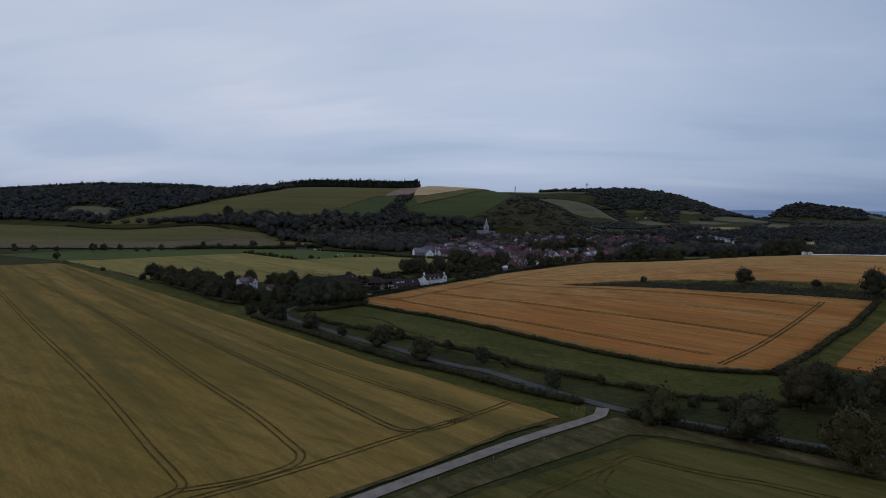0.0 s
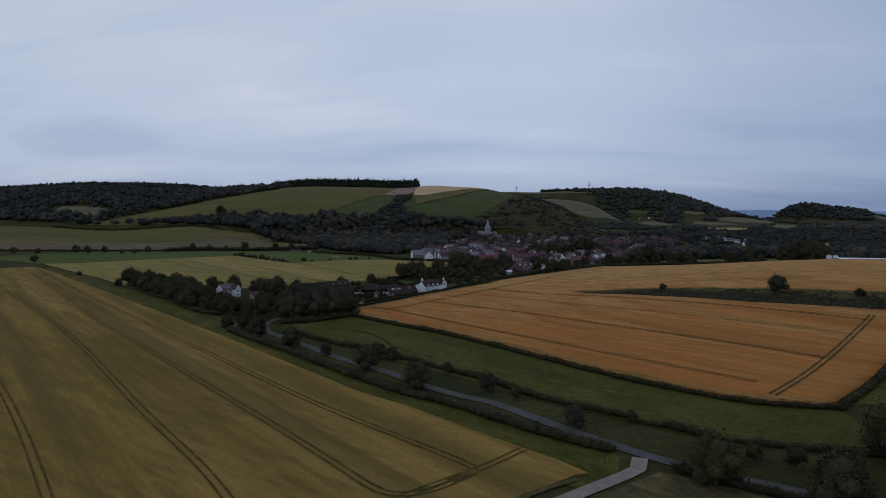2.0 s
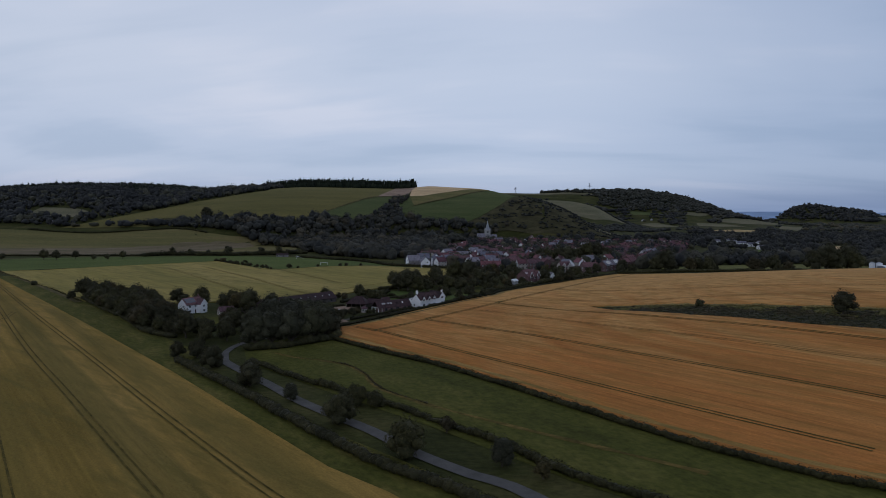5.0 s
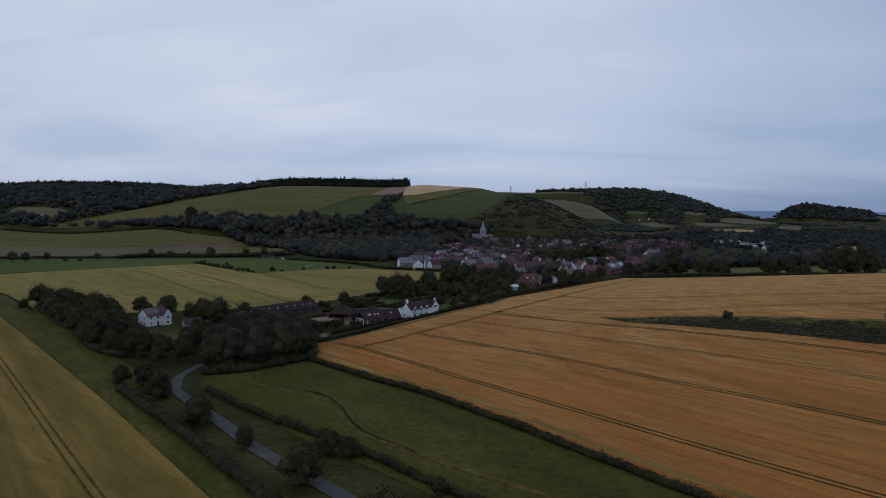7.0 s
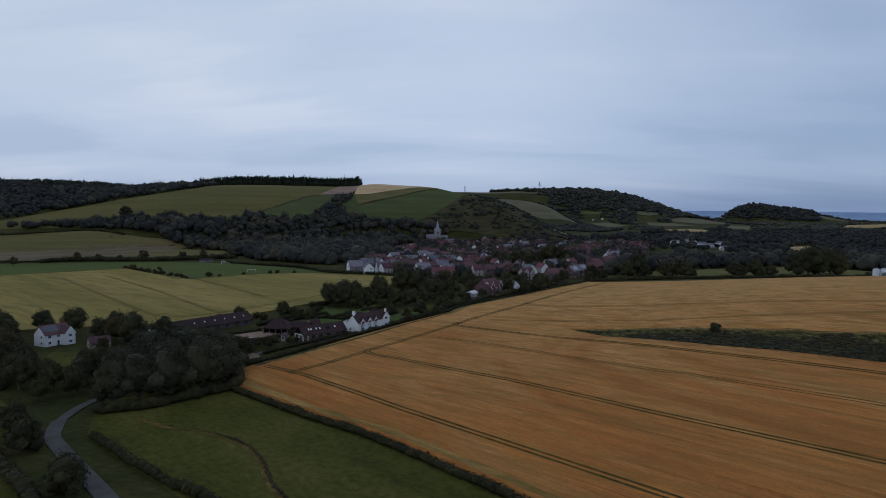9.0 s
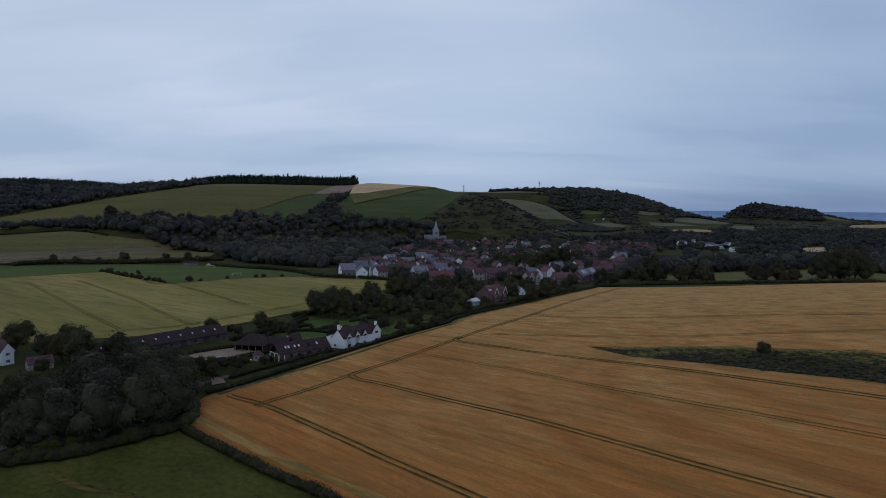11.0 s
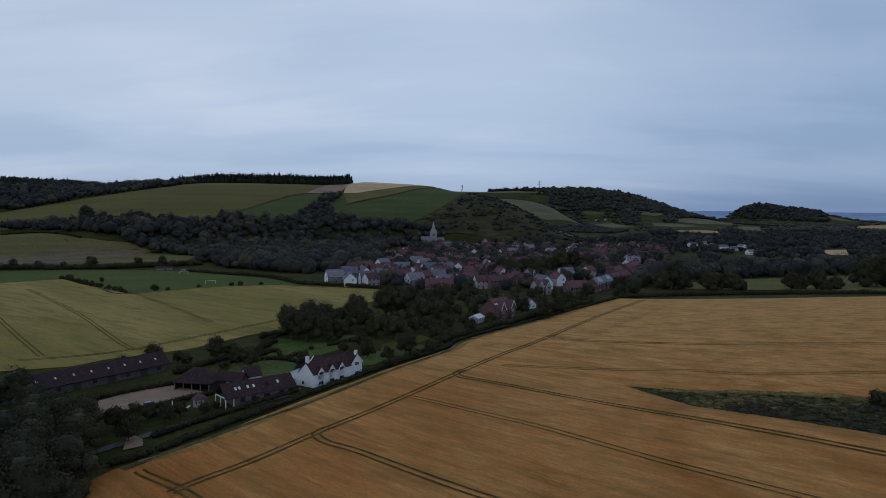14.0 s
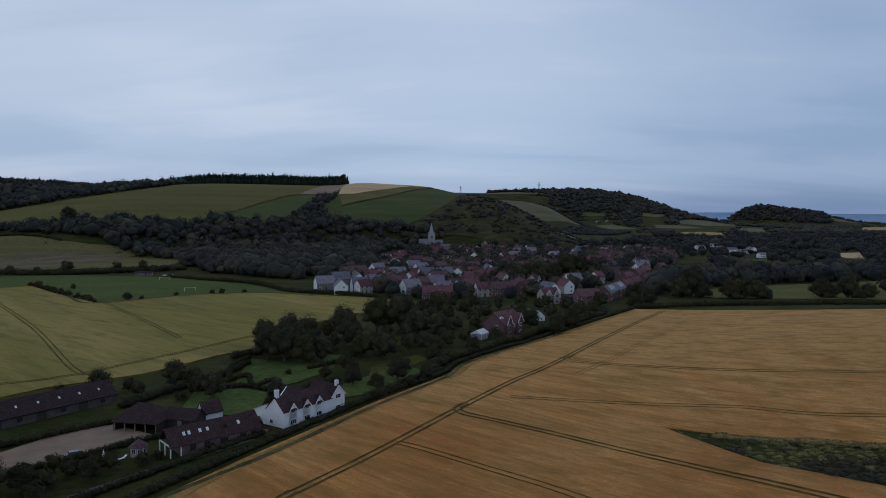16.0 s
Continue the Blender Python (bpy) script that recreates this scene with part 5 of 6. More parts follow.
# ---- barn conversions round the yard ----
long_barn = empty("long_barn", pose(-111, 496.5, ground_z(-113, 496), 0, 0, 53.5))
gable_wall(long_barn, 9.0, 2.8, 6.2, -32, 31, "flint")
part("roof", roof_shell(9.0, 2.8, 6.2, -32.3, 31.3, 0.45), "tile_dark", long_barn, "long dark tiled roof")
for k in range(11):
    x = -29 + k * 5.6
    b = part("rooflight", box(-0.3, 0.3, -0.45, 0.45, 0.0, 0.10), "lead", long_barn, "small pale rooflight")
    b.matrix_basis = Matrix.Translation((x, -2.4, 4.62)) @ Matrix.Rotation(math.atan2(3.4, 4.5), 4, "X")
    part("glazing", box(-0.22, 0.22, -0.37, 0.37, 0.10, 0.115), "white_paint", b)
    if k % 2:
        part("barn_door", box(x - 1.3, x + 1.3, -4.58, -4.45, 0, 2.4), "timber", long_barn)
    else:
        window(long_barn, x, -4.5, 1.0, 1.4, 1.1, "-y", 3, material="timber")
tagged(long_barn, "long single-storey flint barn with dark tiled roof", "barn")

cart = empty("cart_barn", pose(-70.4, 494, ground_z(-73, 493), 0, 0, -12))
bm = bmesh.new()
pts = [(-6.5, -4.8, 2.6), (6.5, -4.8, 2.6), (6.5, 4.8, 2.6), (-6.5, 4.8, 2.6), (-2.0, 0, 6.6), (2.0, 0, 6.6)]
v = [bm.verts.new(p) for p in pts] + [bm.verts.new((x * 0.97, y * 0.97, z - 0.25)) for x, y, z in pts]
for f in ((0, 1, 5, 4), (1, 2, 5), (2, 3, 4, 5), (3, 0, 4)):
    bm.faces.new([v[i] for i in f])
    bm.faces.new([v[i + 6] for i in reversed(f)])
for i in range(4):
    bm.faces.new((v[i], v[i + 6], v[(i + 1) % 4 + 6], v[(i + 1) % 4]))
bmesh.ops.recalc_face_normals(bm, faces=bm.faces)
part("roof", bm, "tile_dark", cart, "hipped dark tiled roof")
for x0, x1, y0, y1 in ((-6.1, 6.1, 4.2, 4.4), (-6.1, -5.9, -4.4, 4.2), (5.9, 6.1, -4.4, 4.2)):
    part("wall", box(x0, x1, y0, y1, -0.4, 2.7), "timber", cart)
for k in range(5):
    x = -5.8 + k * 2.9
    part("post", box(x - 0.12, x + 0.12, -4.45, -4.2, -0.3, 2.6), "wood_post", cart)
tagged(cart, "open-fronted cart barn with a hipped dark roof", "barn")
wing = empty("barn_wing", pose(-60.3, 494.5, ground_z(-62, 494), 0, 0, -14))
gable_wall(wing, 5.0, 2.5, 4.6, -4.5, 4.5, "timber")
part("roof", roof_shell(5.0, 2.5, 4.6, -4.8, 4.8, 0.35), "tile_dark", wing)
part("door", box(-0.6, 0.6, -2.57, -2.45, 0, 2.1), "wood_post", wing)
tagged(wing, "low dark weatherboarded wing of the cart barn", "barn")
white_shed = empty("white_annexe", pose(-57.3, 498, ground_z(-59, 497), 0, 0, 40))
gable_wall(white_shed, 4.6, 2.6, 5.0, -0.2, 5.0, "white_render")
part("roof", roof_shell(4.6, 2.6, 5.0, -0.4, 5.2, 0.3), "tile_dark", white_shed)
window(white_shed, -0.2, 0, 1.0, 1.2, 1.1, "-x", 2)
tagged(white_shed, "small white gabled annexe among the barns", "house")

range_barn = empty("low_range", pose(-49.7, 479.2, ground_z(-50, 479), 0, 0, 40.5))
gable_wall(range_barn, 7.0, 2.7, 5.8, -7.5, 12.0, "brick_pale")
part("roof", roof_shell(7.0, 2.7, 5.8, -10.4, 12.3, 0.4), "tile_dark", range_barn, "brown tiled roof with small rooflights")
for x in (-6.4, -5.2, -2.6, -0.8, 7.0):
    b = part("rooflight", box(-0.32, 0.32, -0.5, 0.5, 0.0, 0.12), "white_paint", range_barn, "white-framed rooflight")
    b.matrix_basis = Matrix.Translation((x, -1.75, 4.48)) @ Matrix.Rotation(math.atan2(3.1, 3.5), 4, "X")
    part("glazing", box(-0.25, 0.25, -0.43, 0.43, 0.12, 0.135), "sheet_white", b)
cross_gable(range_barn, 3.2, 1.8, -2.2, 0.5, 3.6, 4.8, "timber", "tile_dark", False)
for x, w, l in ((-5.0, 1.4, 2), (-1.6, 1.4, 2), (2.6, 2.0, 3), (7.4, 1.5, 2), (10.2, 1.5, 2)):
    window(range_barn, x, -3.5, 0.8, w, 1.3, "-y", l, material="timber")
for x, y in ((-10.1, -3.4), (-10.1, 0.0), (-10.1, 3.4), (-7.7, -3.4)):
    part("porch_post", box(x - 0.12, x + 0.12, y - 0.12, y + 0.12, -0.3, 2.7), "white_paint", range_barn)
part("porch_beam", box(-10.22, -9.98, -3.5, 3.5, 2.45, 2.7), "white_paint", range_barn)
tagged(range_barn, "low brick range with brown tiled roof and white porch", "barn")

summer = empty("summerhouse", pose(-63.5, 473, ground_z(-65, 472), 0, 0, 30))
bm = bmesh.new()
bmesh.ops.create_cone(bm, cap_ends=True, segments=8, radius1=2.3, radius2=0.1, depth=1.7, matrix=Matrix.Translation((0, 0, 3.1)))
part("roof", bm, "tile_brown", summer)
bm = bmesh.new()
bmesh.ops.create_cone(bm, cap_ends=True, segments=8, radius1=1.8, radius2=1.8, depth=2.6, matrix=Matrix.Translation((0, 0, 1.0)))
part("wall", bm, "cream_render", summer)
for k in range(3):
    window(summer, math.sin(radians(-45 + 45 * k)) * 0.01, -1.66, 0.9, 1.0, 1.1, "-y", 2).matrix_basis = Matrix.Rotation(radians(-45 + 45 * k), 4, "Z") @ pose(0, -1.64, 0.9)
tagged(summer, "small octagonal summerhouse with a tiled roof", "summerhouse")

parasol = empty("garden_parasol", pose(-70, 469.7, ground_z(-72, 469)))
bm = bmesh.new()
bmesh.ops.create_cone(bm, cap_ends=True, segments=8, radius1=0.38, radius2=0.06, depth=1.7, matrix=Matrix.Translation((0, 0, 1.85)))
part("folded_canopy", bm, "white_paint", parasol)
part("pole", box(-0.03, 0.03, -0.03, 0.03, -0.1, 2.7), "wood_post", parasol)
tagged(parasol, "closed white garden parasol on its pole", "parasol")
for k, (x, y, r) in enumerate(((-67.5, 469.1, 20), (-66.3, 470.7, 60))):
    seat = empty("sun_lounger", pose(x, y, ground_z(x, y), 0, 0, r))
    part("bed", box(-0.95, 0.5, -0.32, 0.32, 0.25, 0.36), "white_paint", seat)
    b = part("backrest", box(0, 0.75, -0.32, 0.32, 0, 0.08), "white_paint", seat)
    b.matrix_basis = pose(0.5, 0, 0.28, 0, -35, 0)
    for a in (-0.8, 0.4):
        for c in (-0.28, 0.28):
            part("leg", box(a - 0.03, a + 0.03, c - 0.03, c + 0.03, -0.1, 0.26), "white_paint", seat)
    tagged(seat, "white sun lounger on the cottage garden's grass", "lounger", "sun loungers")

# ---- the farmhouse with solar panels ----
farm = house(11.5, 7.4, 5.0, 8.4, "white_render", "tile_brown", "white two-storey farmhouse with solar panels on its roof", 3, 2, (0.42,), ((3.4, 4.6, 3.0),), False, None, "farmhouse", "", True)
farm["group"] = ""
farm.matrix_basis = pose(-161.2, 470, ground_z(-160, 464), 0, 0, 62)
a = math.atan2(3.4, 3.7)
for k in range(4):
    for r in range(2):
        b = part("solar_panel", box(-0.78, 0.78, -0.8, 0.8, 0.26, 0.31), "solar", farm, "dark blue solar panel")
        b.matrix_basis = Matrix.Translation((-4.6 + k * 1.62, -1.0 - 1.25 * (1 - r), 7.48 - 1.149 * (1 - r))) @ Matrix.Rotation(a, 4, "X")
shed = house(8, 5, 2.4, 4.4, "cream_render", "tile_brown", "low cream outbuilding beside the farmhouse", 2, 1, (), (), False, None, "outbuilding", "", True)
shed.matrix_basis = pose(-139, 464, ground_z(-142, 461), 0, 0, 40)

# ---- village house kinds ----
def village_kinds(lights):
    return [house(9, 7, 4.9, 8.0, "brick", "tile_red", "red brick house with a clay tile roof", 3, 2, (0.4,), lights=lights),
            house(11, 8, 4.4, 8.4, "grey_render", "slate", "slate-roofed house with white gable ends", 3, 2, (0.4,), (), False, "white_render", lights=lights),
            house(9, 7, 4.9, 8.0, "brick", "tile_brown", "brick house with two front gables", 3, 2, (-0.38,), ((-2.4, 3.4, 0.6), (2.4, 3.4, 0.6)), False, "cream_render", lights=lights),
            house(12, 7.5, 4.9, 8.0, "brick_pale", "tile_brown", "weathered brick house with a brown tile roof", 4, 2, (0.4, -0.4), lights=lights),
            house(9, 8, 2.6, 5.6, "brick_pale", "tile_red", "low bungalow with a clay tile roof", 3, 1, (0.3,), lights=lights),
            house(8.5, 7, 4.9, 8.0, "cream_render", "tile_red", "cream house with a red tile roof", 3, 2, (0.4,), (), False, "white_render", lights=lights),
            house(16, 7, 5.0, 8.2, "brick", "slate", "slate-roofed brick terrace with solar panels", 5, 2, (0.42, 0.0, -0.42), (), True, lights=lights),
            house(18, 7, 5.0, 8.2, "brick", "tile_red", "row of red brick terraced houses", 6, 2, (0.45, 0.15, -0.15, -0.45), lights=lights),
            house(6, 5, 2.4, 4.5, "brick_pale", "tile_brown", "small brick garage with a tiled roof", 2, 1, (), lights=lights)]


V, V_FAR = village_kinds(1), village_kinds(0)
HOUSES, GARDENS = [], []


def put_house(k, x, y, turn):
    HOUSES.append((x, y, 7.5 if k not in (6, 7) else 10.5))
    if y < 960:
        GARDENS.append((x * 0.98, y - 12, 7.0))
    place((V if y < 900 else V_FAR)[k], x, y, turn, "", 1.2 if k != 7 else 1.08)


# the big brick house by the lane, with its conservatory
red = house(13, 8.5, 5.2, 9.0, "brick", "tile_brown", "large red brick house with white-boarded gables", 4, 2, (0.3,), ((-3.0, 3.4, 0.6), (4.2, 3.6, 0.8)), False, None, "house", "", True)
red["group"] = ""
red.matrix_basis = pose(38, 615, ground_z(35, 612) - 0.2, 0, 0, 50) @ Matrix.Scale(1.18, 4)
for x in (-1.2, 0.2):
    b = part("rooflight", box(-0.35, 0.35, -0.5, 0.5, 0.26, 0.32), "white_paint", red)
    b.matrix_basis = Matrix.Translation((x - 4.5, -2.2, 7.1)) @ Matrix.Rotation(math.atan2(3.8, 4.25), 4, "X")
HOUSES.append((38, 615, 13))
low = house(10, 7, 2.6, 5.4, "white_render", "slate", "low white bungalow with a grey slate roof", 3, 1, (), (), False, None, "house", "", True)
low["group"] = ""
low.matrix_basis = pose(58, 655, ground_z(58, 655) - 0.1, 0, 0, 120)
HOUSES.append((58, 655, 9))
cons = empty("conservatory", pose(26.5, 603, ground_z(23, 603), 0, 0, 58) @ Matrix.Scale(1.35, 4))
part("base_wall", box(-2.4, 2.4, -1.9, 1.9, -0.3, 0.6), "brick", cons)
part("glazing", box(-2.3, 2.3, -1.8, 1.8, 0.6, 2.3), "lead", cons)
for k in range(5):
    x = -2.36 + k * 1.18
    for y in (-1.86, 1.86):
        part("mullion", box(x - 0.05, x + 0.05, y - 0.05, y + 0.05, 0.6, 2.4), "white_paint", cons)
part("roof", solid([(-2.1, 2.35), (2.1, 2.35), (0, 3.5)], -2.6, 2.6), "sheet_white", cons, "pale glazed conservatory roof")
tagged(cons, "white conservatory beside the large brick house", "conservatory")

for k, x, y, r in ((1, -68, 806, 24), (1, -54, 786, 100), (1, -41, 796, 18), (1, -60, 838, 20), (1, -46, 834, 100), (7, -36, 872, 14), (1, -18, 884, 15), (5, -7, 846, 75), (3, -16, 816, 20), (0, -34, 850, 20), (1, 6, 880, 22), (1, 21, 886, 18), (5, 33, 890, 80), (0, 46, 896, 20), (7, 12, 752, 8), (3, 35, 790, 35), (3, 54, 768, 28), (0, 66, 778, 115), (0, -24, 838, 60), (3, 0, 806, 35), (2, 79, 726, 24), (3, 100, 714, 14),):
    put_house(k, x, y, r)
for k, x, y, r in ((8, 90, 720, 30), (6, 119, 738, 60), (6, 130, 757, 60), (7, 147, 792, 57), (7, 160, 815, 57), (7, 176, 838, 55), (7, 194, 864, 55), (7, 212, 890, 54), (7, 168, 860, 55), (7, 188, 892, 55), (0, 58, 860, 30), (0, 40, 850, 20), (7, 229, 953, 52), (7, 203, 922, 54), (3, 196, 1047, 20), (3, 231, 1082, 30), (3, 259, 1067, 25), (3, 282, 1100, 25), (1, 111, 1109, 10), (1, 144, 1193, 8), (1, 126, 1180, 12), (5, 63, 1097, 80),):
    put_house(k, x, y, r)
for k, x, y, r in ((5, 116, 936, 80), (4, -3, 1021, 20), (3, 266, 1268, 20), (0, 270, 1227, 110), (4, 278, 1214, 35), (3, 259, 1129, 50), (2, 314, 1244, 20), (3, 323, 1231, 110), (3, 321, 1304, 35), (0, 223, 1149, 50), (4, 360, 1292, 20), (3, -60, 890, 20), (3, 15, 850, 15),):
    put_house(k, x, y, r)
village = [(-80, 830), (-30, 770), (10, 750), (95, 760), (130, 820), (210, 940), (330, 1150), (345, 1240), (120, 1300), (-10, 1255), (-40, 1050), (-50, 930)]
for x, y in scatter(village, 31, 3000, HOUSES):
    put_house(int(rng.choice([0, 1, 2, 3, 3, 5, 4, 0, 7, 4, 1, 5])), x, y, float(rng.choice([20, 50, 110, 35])) + rng.uniform(-8, 8))

# ---- the church ----
ch = empty("church", pose(17, 1343, ground_z(14, 1346), 0, 0, 8))
for nm, L0, L1, sp, e, r in (("nave", -19, -3, 10, 8.5, 14), ("chancel", 3, 17, 8.5, 7.5, 12.5)):
    gable_wall(ch, sp, e, r, L0, L1, "stone", nm)
    part(nm + "_roof", roof_shell(sp, e, r, L0 - 0.2, L1 + 0.2, 0.3), "slate", ch)
cross_gable(ch, 0, 8.5, -11, 11, 8.0, 13.0, "stone", "slate", False)
part("tower", box(-4.8, 4.8, -4.8, 4.8, 0, 20.5), "stone", ch)
for x in (-1, 1):
    for y in (-1, 1):
        bm = bmesh.new()
        bmesh.ops.create_cone(bm, cap_ends=True, segments=6, radius1=0.9, radius2=0.05, depth=5.0, matrix=Matrix.Translation((x * 4.4, y * 4.4, 22.6)))
        part("pinnacle", bm, "stone", ch)
bm = bmesh.new()
bmesh.ops.create_cone(bm, cap_ends=True, segments=8, radius1=4.3, radius2=0.08, depth=17.5, matrix=Matrix.Translation((0, 0, 29.2)))
part("spire", bm, "lead", ch, "pale grey octagonal spire")
for x in (-15, -11, -7, 7, 11, 15):
    w_ob = window(ch, x, -5.0 if x < 0 else -4.25, 3.2, 1.6, 4.0, "-y", 2, material="stone")
for s, f in ((-1, "-y"),):
    window(ch, 0, -11, 3.5, 3.2, 6.0, "-y", 3, material="stone")
window(ch, 0, -4.8, 15.0, 2.2, 3.6, "-y", 2, material="stone")
tagged(ch, "grey stone church with a central tower and spire", "church")

tower_house = house(9, 7, 9.0, 13.5, "cream_render", "tile_brown", "tall pale gabled house in the village", 2, 3, (0.4,), (), False, None, "house", "")
tower_house["group"] = ""
tower_house.matrix_basis = pose(94, 1300, ground_z(94, 1300), 0, 0, 100)
for x, y, r, l in ((82, 1296, 90, 8), (430, 1346, 20, 14), (457, 1332, 95, 10), (450, 1285, 10, 18), (449, 1242, 20, 12), (490, 1304, 95, 14), (435, 1165, 10, 10), (475, 1403, 20, 18)):
    HOUSES.append((x, y, 12))
    GARDENS.append((x * 0.95, y - 25, 18))
    b = house(l, 9, 4.0, 6.5, "white_render", "slate", "pale farm building with a grey roof", 4, 1, (), (), False, None, "farm_building", "")
    b["group"] = ""
    b.matrix_basis = pose(x, y, ground_z(x, y), 0, 0, r)
for x, y, r in ((-512, 1158, 10), (-690, 1160, 5), (620, 2560, 30), (585, 2545, 20)):
    place(V_FAR[1], x, y, r, "pale house far off below the down", 0.7)

# ---- sheds and tanks beyond the barley ----
for x, y, l in ((322, 598, 66),):
    s = empty("long_shed", pose(x, y, ground_z(x - 20, y), 0, 0, -2))
    gable_wall(s, 14, 2.4, 3.6, -l / 2, l / 2, "steel")
    part("roof", roof_shell(14, 2.4, 3.6, -l / 2 - 0.3, l / 2 + 0.3, 0.3), "sheet_white", s, "white sheet roof")
    for k in range(6):
        part("door", box(-l / 2 + 5 + k * 9, -l / 2 + 9 + k * 9, -7.08, -6.95, 0, 2.2), "lead", s)
    tagged(s, "long low shed with a white sheet roof", "shed")
for x, y in ((286, 606), (291, 606)):
    t = empty("tank", pose(x, y, ground_z(x, y) - 0.5))
    bm = bmesh.new()
    bmesh.ops.create_cone(bm, cap_ends=True, segments=20, radius1=2.0, radius2=2.0, depth=6.0, matrix=Matrix.Translation((0, 0, 3.0)))
    part("shell", bm, "sheet_white", t)
    bm = bmesh.new()
    bmesh.ops.create_cone(bm, cap_ends=True, segments=20, radius1=2.1, radius2=0.3, depth=0.9, matrix=Matrix.Translation((0, 0, 6.45)))
    part("lid", bm, "steel", t)
    tagged(t, "white upright storage tank with a conical lid", "tank", "storage tanks")

# ---- pylons ----
def pylon(x, y, height):
    top = empty("pylon", pose(x, y, ground_z(x, y) - 0.5, 0, 0, 20))
    lattice = Heap()
    w = height * 0.09
    def at(q, f):
        s = w * (1 - 0.85 * f)
        return (q[0] * s, q[1] * s, height * f)
    corners = ((-1, -1), (1, -1), (1, 1), (-1, 1))
    for c in corners:
        limb(lattice, at(c, 0), at(c, 1), 0.28, 0.2, 4)
    for k in range(7):
        f0, f1 = k / 7, (k + 1) / 7
        for i in range(4):
            limb(lattice, at(corners[i], f0), at(corners[(i + 1) % 4], f1), 0.14, 0.14, 4)
    ob = new("lattice", lattice.mesh("lattice", "steel"))
    ob.parent = top
    for f, s in ((0.62, 0.24), (0.77, 0.19), (0.92, 0.14)):
        arm = Heap()
        limb(arm, (-height * s, 0, height * f), (height * s, 0, height * f), 0.35, 0.35, 4)
        limb(arm, (-height * s, 0, height * f), (0, 0, height * (f + 0.05)), 0.2, 0.2, 4)
        limb(arm, (height * s, 0, height * f), (0, 0, height * (f + 0.05)), 0.2, 0.2, 4)
        ob = new("cross_arm", arm.mesh("cross_arm", "steel"))
        ob.parent = top
    return tagged(top, "grey lattice electricity pylon on the skyline", "pylon", "pylons")


pylon(478, 3060, 40)
pylon(160, 3050, 28)
pylon(1290, 3560, 40)

# ---- cars ----
def car(x, y, turn, paint, label):
    top = empty("car", pose(x, y, ground_z(x, y) + 0.3, 0, 0, turn))
    body = part("body", solid([(-0.85, 0.3), (0.85, 0.3), (0.88, 0.75), (0.8, 0.95), (-0.8, 0.95), (-0.88, 0.75)], -2.1, 2.1), paint, top)
    part("cabin", solid([(-0.78, 0.94), (0.78, 0.94), (0.6, 1.48), (-0.6, 1.48)], -1.4, 1.0), "glass", top)
    part("roof", box(-1.2, 0.7, -0.6, 0.6, 1.47, 1.53), paint, top)
    for a in (-1.3, 1.3):
        for b in (-0.86, 0.86):
            bm = bmesh.new()
            bmesh.ops.create_cone(bm, cap_ends=True, segments=12, radius1=0.32, radius2=0.32, depth=0.2, matrix=Matrix.Translation((a, b, 0.32)) @ Matrix.Rotation(radians(90), 4, "X"))
            part("wheel", bm, "timber", top)
    return tagged(top, label, "car", "parked cars")


car(-77.5, 472, 30, "lead", "small grey car parked in the gravel farmyard")
for x, y, r in ((84, 728, 20), (86, 731, 60), (147, 806, 50), (140, 795, 50), (160, 838, 52), (97, 745, 30)):
    car(x, y, r, "white_paint", "white car parked in the village")

# goals and the low pavilion of the meadow
for x, y in ((-160, 795), (-205, 868)):
    g = empty("goal", pose(x, y, ground_z(x, y), 0, 0, 26))
    for a in (-3.7, 3.7):
        part("post", box(a - 0.09, a + 0.09, -0.09, 0.09, -0.2, 2.5), "white_paint", g)
    part("crossbar", box(-3.7, 3.7, -0.09, 0.09, 2.4, 2.58), "white_paint", g)
    tagged(g, "white football goal on the meadow", "goal", "meadow goals")
pavilion = house(14, 5, 2.4, 3.6, "grey_render", "tile_dark", "low pavilion beside the meadow", 4, 1, (), (), False, None, "pavilion", "", False, 1)
pavilion["group"] = ""
pavilion.matrix_basis = pose(-236, 905, ground_z(-236, 905), 0, 0, 12)
for x, y, r in ((-216, 899, 20), (-209, 898, 70), (-202, 895, 15)):
    car(x, y, r, "white_paint", "white car parked beside the meadow")

# posts beside the farm track
for x, y in ((31, 193), (32.5, 194.5), (21, 170), (8, 156), (-4, 143)):
    p = part("marker_post", box(-0.09, 0.09, -0.09, 0.09, -0.3, 1.3, None, 0.02), "wood_post", None)
    p.matrix_basis = pose(x, y, ground_z(x, y))
    tagged(p, "weathered wooden post beside the farm track", "post", "track posts")

# ---- trees of the gardens and the village ----
for k, x, y, s in ((1, -54, 600, 1.1), (1, -62, 594, 1.0), (3, -46, 606, 1.0), (1, -32, 612, 1.2), (1, -19, 631, 1.4), (1, -8, 630, 1.45), (0, 0, 615, 1.2), (0, 10, 606, 1.0), (2, 21.5, 575, 0.8), (2, 60, 606, 1.1), (2, 32, 590, 0.85), (0, 52, 628, 0.9),
                   (0, -26, 596, 0.9), (2, 12, 590, 0.9), (0, 8, 680, 1.0), (2, 70, 622, 1.1), (0, 80, 650, 0.9), (2, 92, 668, 0.9), (0, 104, 700, 0.9), (0, 132, 728, 1.1)):
    stand(OAK[k], x, y, s, group="garden trees", label="dark green tree in the cottage gardens")
for x, y, s in ((-71, 443.5, 0.7), (-78, 452.5, 0.75), (-67.5, 458, 0.6)):
    stand(OAK[2], x, y, s, group="garden trees", label="dark bushy tree between the lane and the yard")
stand(WILLOW, -42, 520, 0.45, label="small pale willow behind the white cottage")
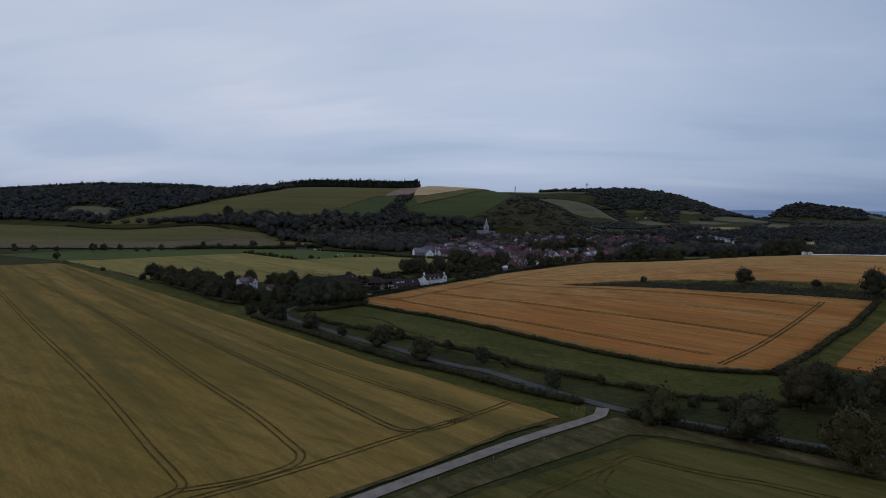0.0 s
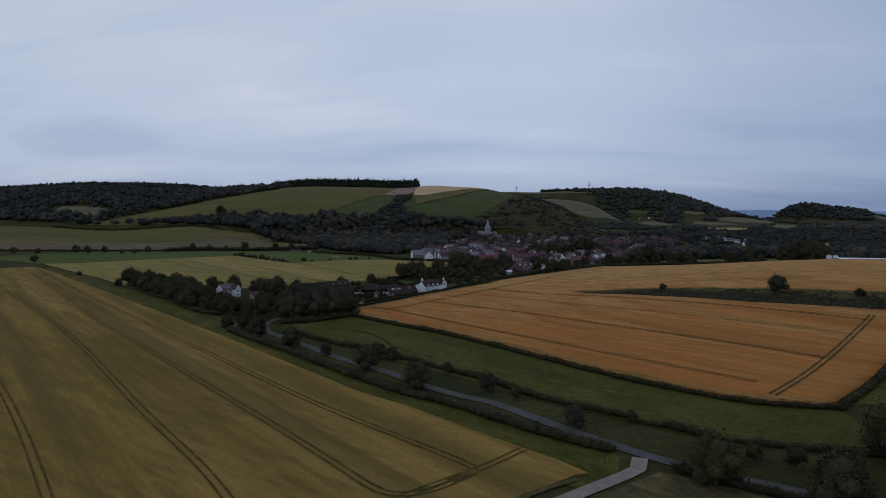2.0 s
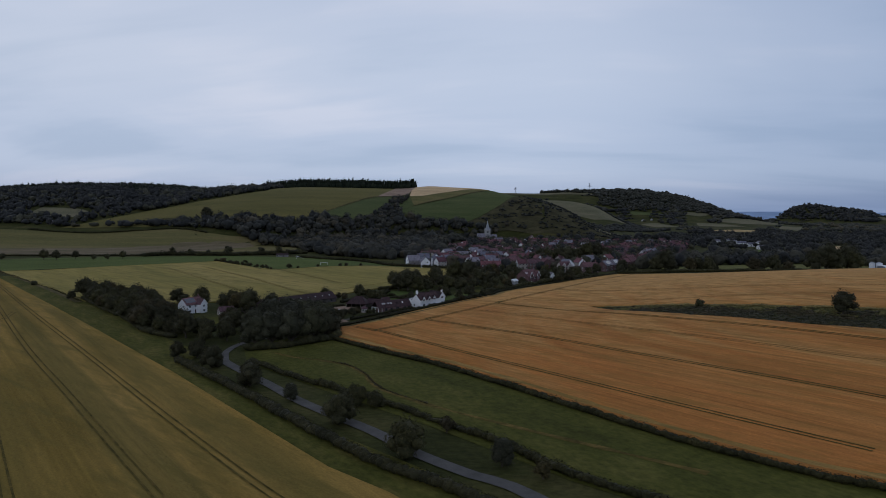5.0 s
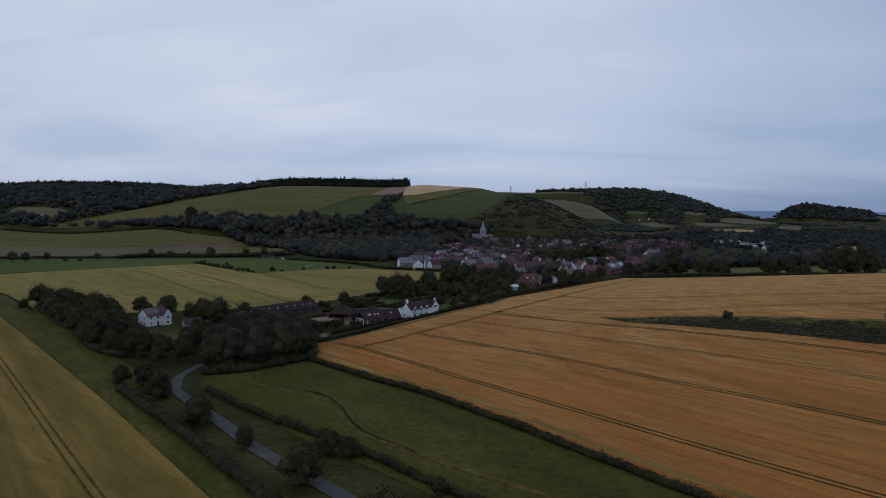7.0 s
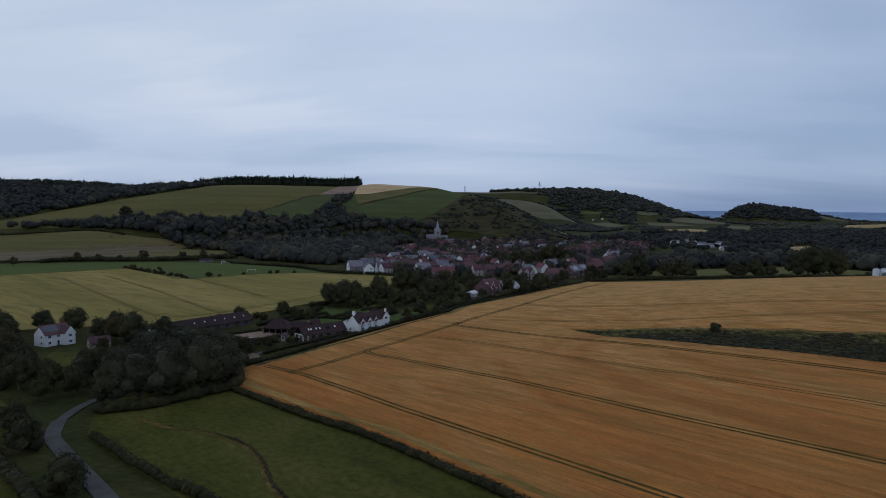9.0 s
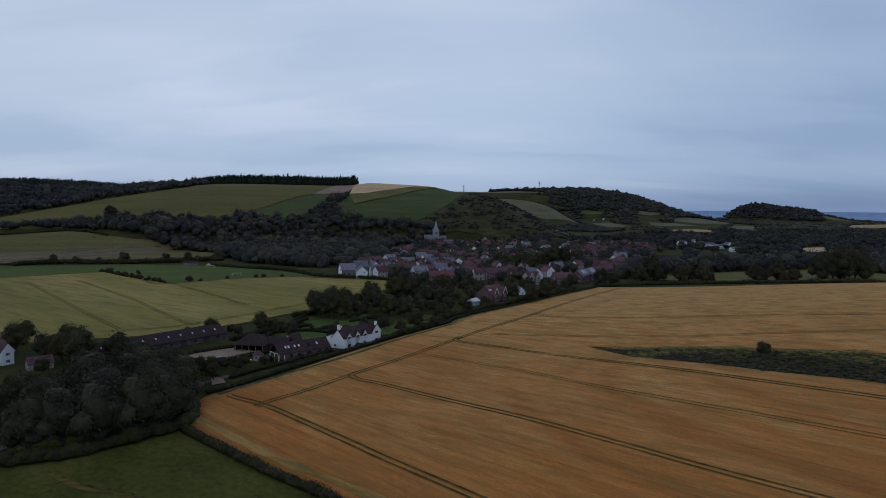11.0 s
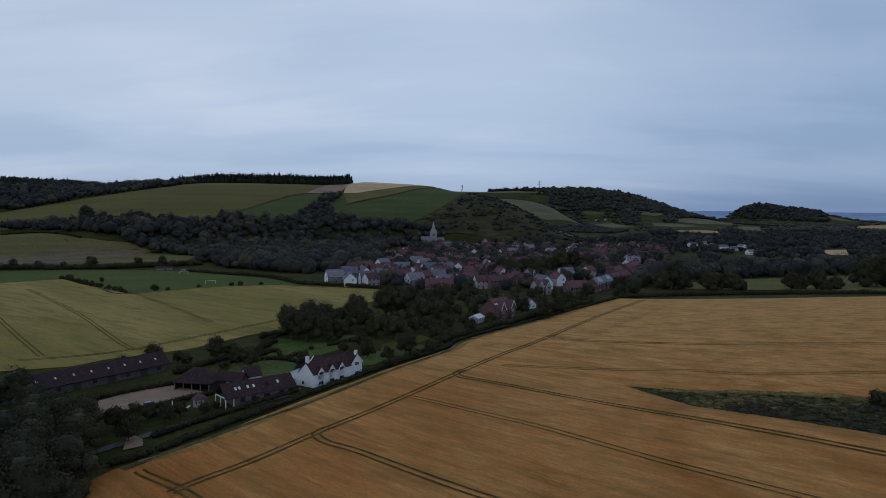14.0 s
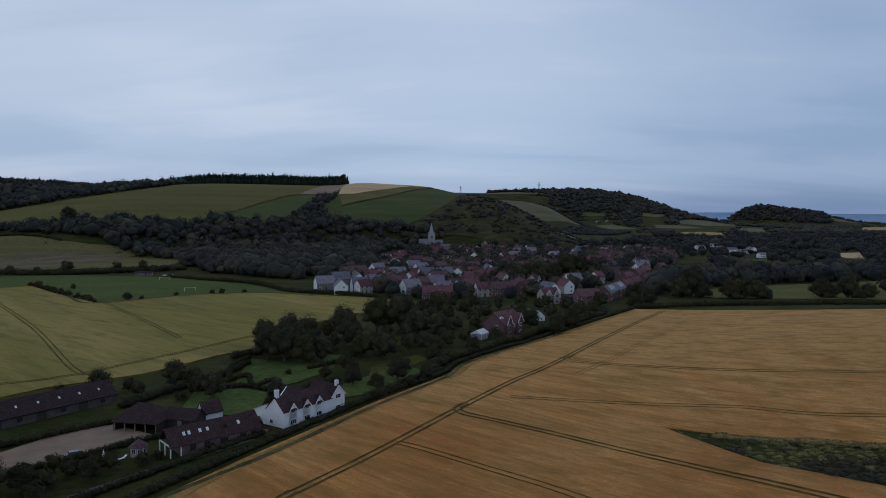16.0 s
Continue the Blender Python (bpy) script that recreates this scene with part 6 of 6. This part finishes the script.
for x, y, s in ((-78, 464, 1.0), (-73, 461, 1.2), (-66, 464, 1.1), (-60, 466.5, 0.9), (-82, 459, 1.1), (-70, 466, 0.8), (-75, 455, 1.2), (-41.5, 491.3, 0.8), (-40.2, 489.8, 0.75), (-58, 470, 0.7), (-48, 476, 0.5)):
    stand(BUSH[int(rng.integers(0, 2))], x, y, s, group="garden bushes", label="clipped garden bush by the cottages")
for pts, w, h in (([(-92, 459), (-78, 470), (-67, 482), (-62, 487)], 2.0, 1.6), ([(-103, 475), (-99, 480), (-93, 485), (-87, 491.5), (-80, 497)], 2.0, 1.8), ([(-62, 540), (-57, 546), (-52, 532), (-47, 538), (-41, 526)], 1.6, 1.8), ([(-43, 513), (-32, 530), (-25, 537)], 1.6, 2.0), ([(-14, 514), (0, 534), (8, 545)], 2.4, 2.4), ([(-70, 528), (-55, 533), (-46, 527)], 1.5, 1.6),
                  ([(-84, 512), (-75, 530), (-66, 548), (-62, 566)], 2.5, 2.4), ([(-70, 576), (-56, 590), (-40, 596)], 3.0, 3.0), ([(-62, 541), (-66, 560), (-64, 575)], 1.8, 2.0), ([(-38, 556), (-28, 566), (-24, 580)], 1.8, 2.0)):
    hedge(pts, w, h, "clipped dark garden hedge", name="garden_hedge", ragged=0.2)
for k, x, y, s in ((0, -98, 528, 0.75), (2, -106, 520, 0.6), (1, -77, 534, 0.75), (0, -61, 521, 0.7), (2, -67, 525, 0.8), (2, -72, 537, 0.7), (1, -56, 571, 1.05), (1, -49, 567, 1.15), (0, -42, 566, 1.1), (1, -46, 578, 1.2), (0, -36, 571, 0.9), (1, -57, 582, 1.0),
                   (2, -20, 531, 0.75), (2, -12, 523, 0.7), (0, -6, 536, 0.7), (2, 3, 535, 0.6), (0, -12, 570, 1.0), (2, -22, 547, 0.7), (2, 6, 562, 0.8), (0, -20, 576, 1.0), (2, 4, 580, 0.8)):
    stand(OAK[k], x, y, s, group="garden trees", label="dark green tree in the cottage gardens")
for x, y, s in ((-90, 530, 1.1), (-85, 525, 1.2), (-70, 519, 0.9), (-30, 541, 1.2), (-27, 528, 1.1), (-10, 514, 1.0), (-2, 527, 1.1), (8, 551, 1.2), (-26, 556, 1.2), (-34, 583, 1.3), (-4, 548, 1.2), (12, 560, 1.1), (-33, 519, 0.7), (-44, 549, 0.6), (-58, 503, 0.8)):
    stand(BUSH[int(rng.integers(0, 2))], x, y, s, group="garden bushes", label="dark green shrub in the cottage gardens")
field([(-16, 540), (-4, 552), (4, 566), (0, 575), (-8, 566), (-16, 556)], "pasture", "rough garden lawn among the trees", 0.22)
field([(-30, 600), (-10, 592), (4, 596), (10, 610), (-6, 618), (-24, 612)], "pasture", "rough garden lawn among the trees", 0.22)
gardens = [(-50, 600), (-20, 575), (10, 580), (55, 640), (100, 700), (60, 720), (4, 740), (0, 700), (-10, 676), (-50, 640)]
for x, y in scatter(gardens, 14, 1500, HOUSES + GARDENS):
    stand(SMALL[int(rng.choice([0, 0, 1, 2]))], x, y, rng.uniform(0.5, 0.9), group="village trees")
for x, y, z in ((76, 838, 1.6), (88, 846, 1.75), (99, 842, 1.5), (112, 880, 1.5), (124, 886, 1.8), (137, 892, 1.7), (148, 886, 1.4), (92, 830, 1.2), (60, 850, 1.1), (70, 880, 1.2), (100, 880, 1.1)):
    stand(OAK[int(rng.integers(0, 2))], x, y, z, group="village trees", label="tall dark tree among the village roofs")
places = clumped(scatter(village, 10.0, 6000, HOUSES + GARDENS), 45, -0.30, 12.0)
woodland("village_trees", places, 10.0, 4.8, "dark garden trees among the village roofs", sprays=40)
for k, x, y, z in ((0, 168, 747, 1.5), (1, 177, 751, 1.8), (2, 182, 745, 1.5), (3, 196, 736, 1.3), (0, 204, 741, 1.4), (1, 212, 732, 1.2), (2, 217, 731, 1), (3, 253, 734, 1.3), (0, 258, 734, 1.2), (1, 270, 734, 1.4), (2, 271, 725, 1.1), (3, 284, 734, 1), (0, 321, 761, 2.1), (1, 331, 762, 2.3), (0, 342, 764, 2.1), (1, 357, 773, 2.3), (0, 360, 767, 2.1), (0, 126, 705, 0.9), (2, 140, 722, 1.2), (0, 346, 668, 1), (2, 328, 676, 0.9)):
    stand(OAK[k], x, y, z, sink=2.2, group="trees behind the barley", label="dark tree in the hedge behind the barley")
hedge([(121, 688), (160, 690), (230, 672), (300, 640), (360, 610)], 3.0, 2.6, "dark hedge at the barley's far edge", size=0.4, step=1.3)
rough = [(150, 750), (165, 770), (215, 815), (275, 845), (395, 885), (460, 780), (600, 900), (420, 980), (270, 900), (200, 880)]
woodland("meadow_trees", scatter(rough, 11, 2500, HOUSES), 13, 6.0, "dark trees round the meadow behind the barley", sprays=60, leaf=0.8)

# the kinds themselves are models to copy from: take them out
for kind in KINDS + V + V_FAR:
    for o in (*kind.children_recursive, kind):
        bpy.data.objects.remove(o)
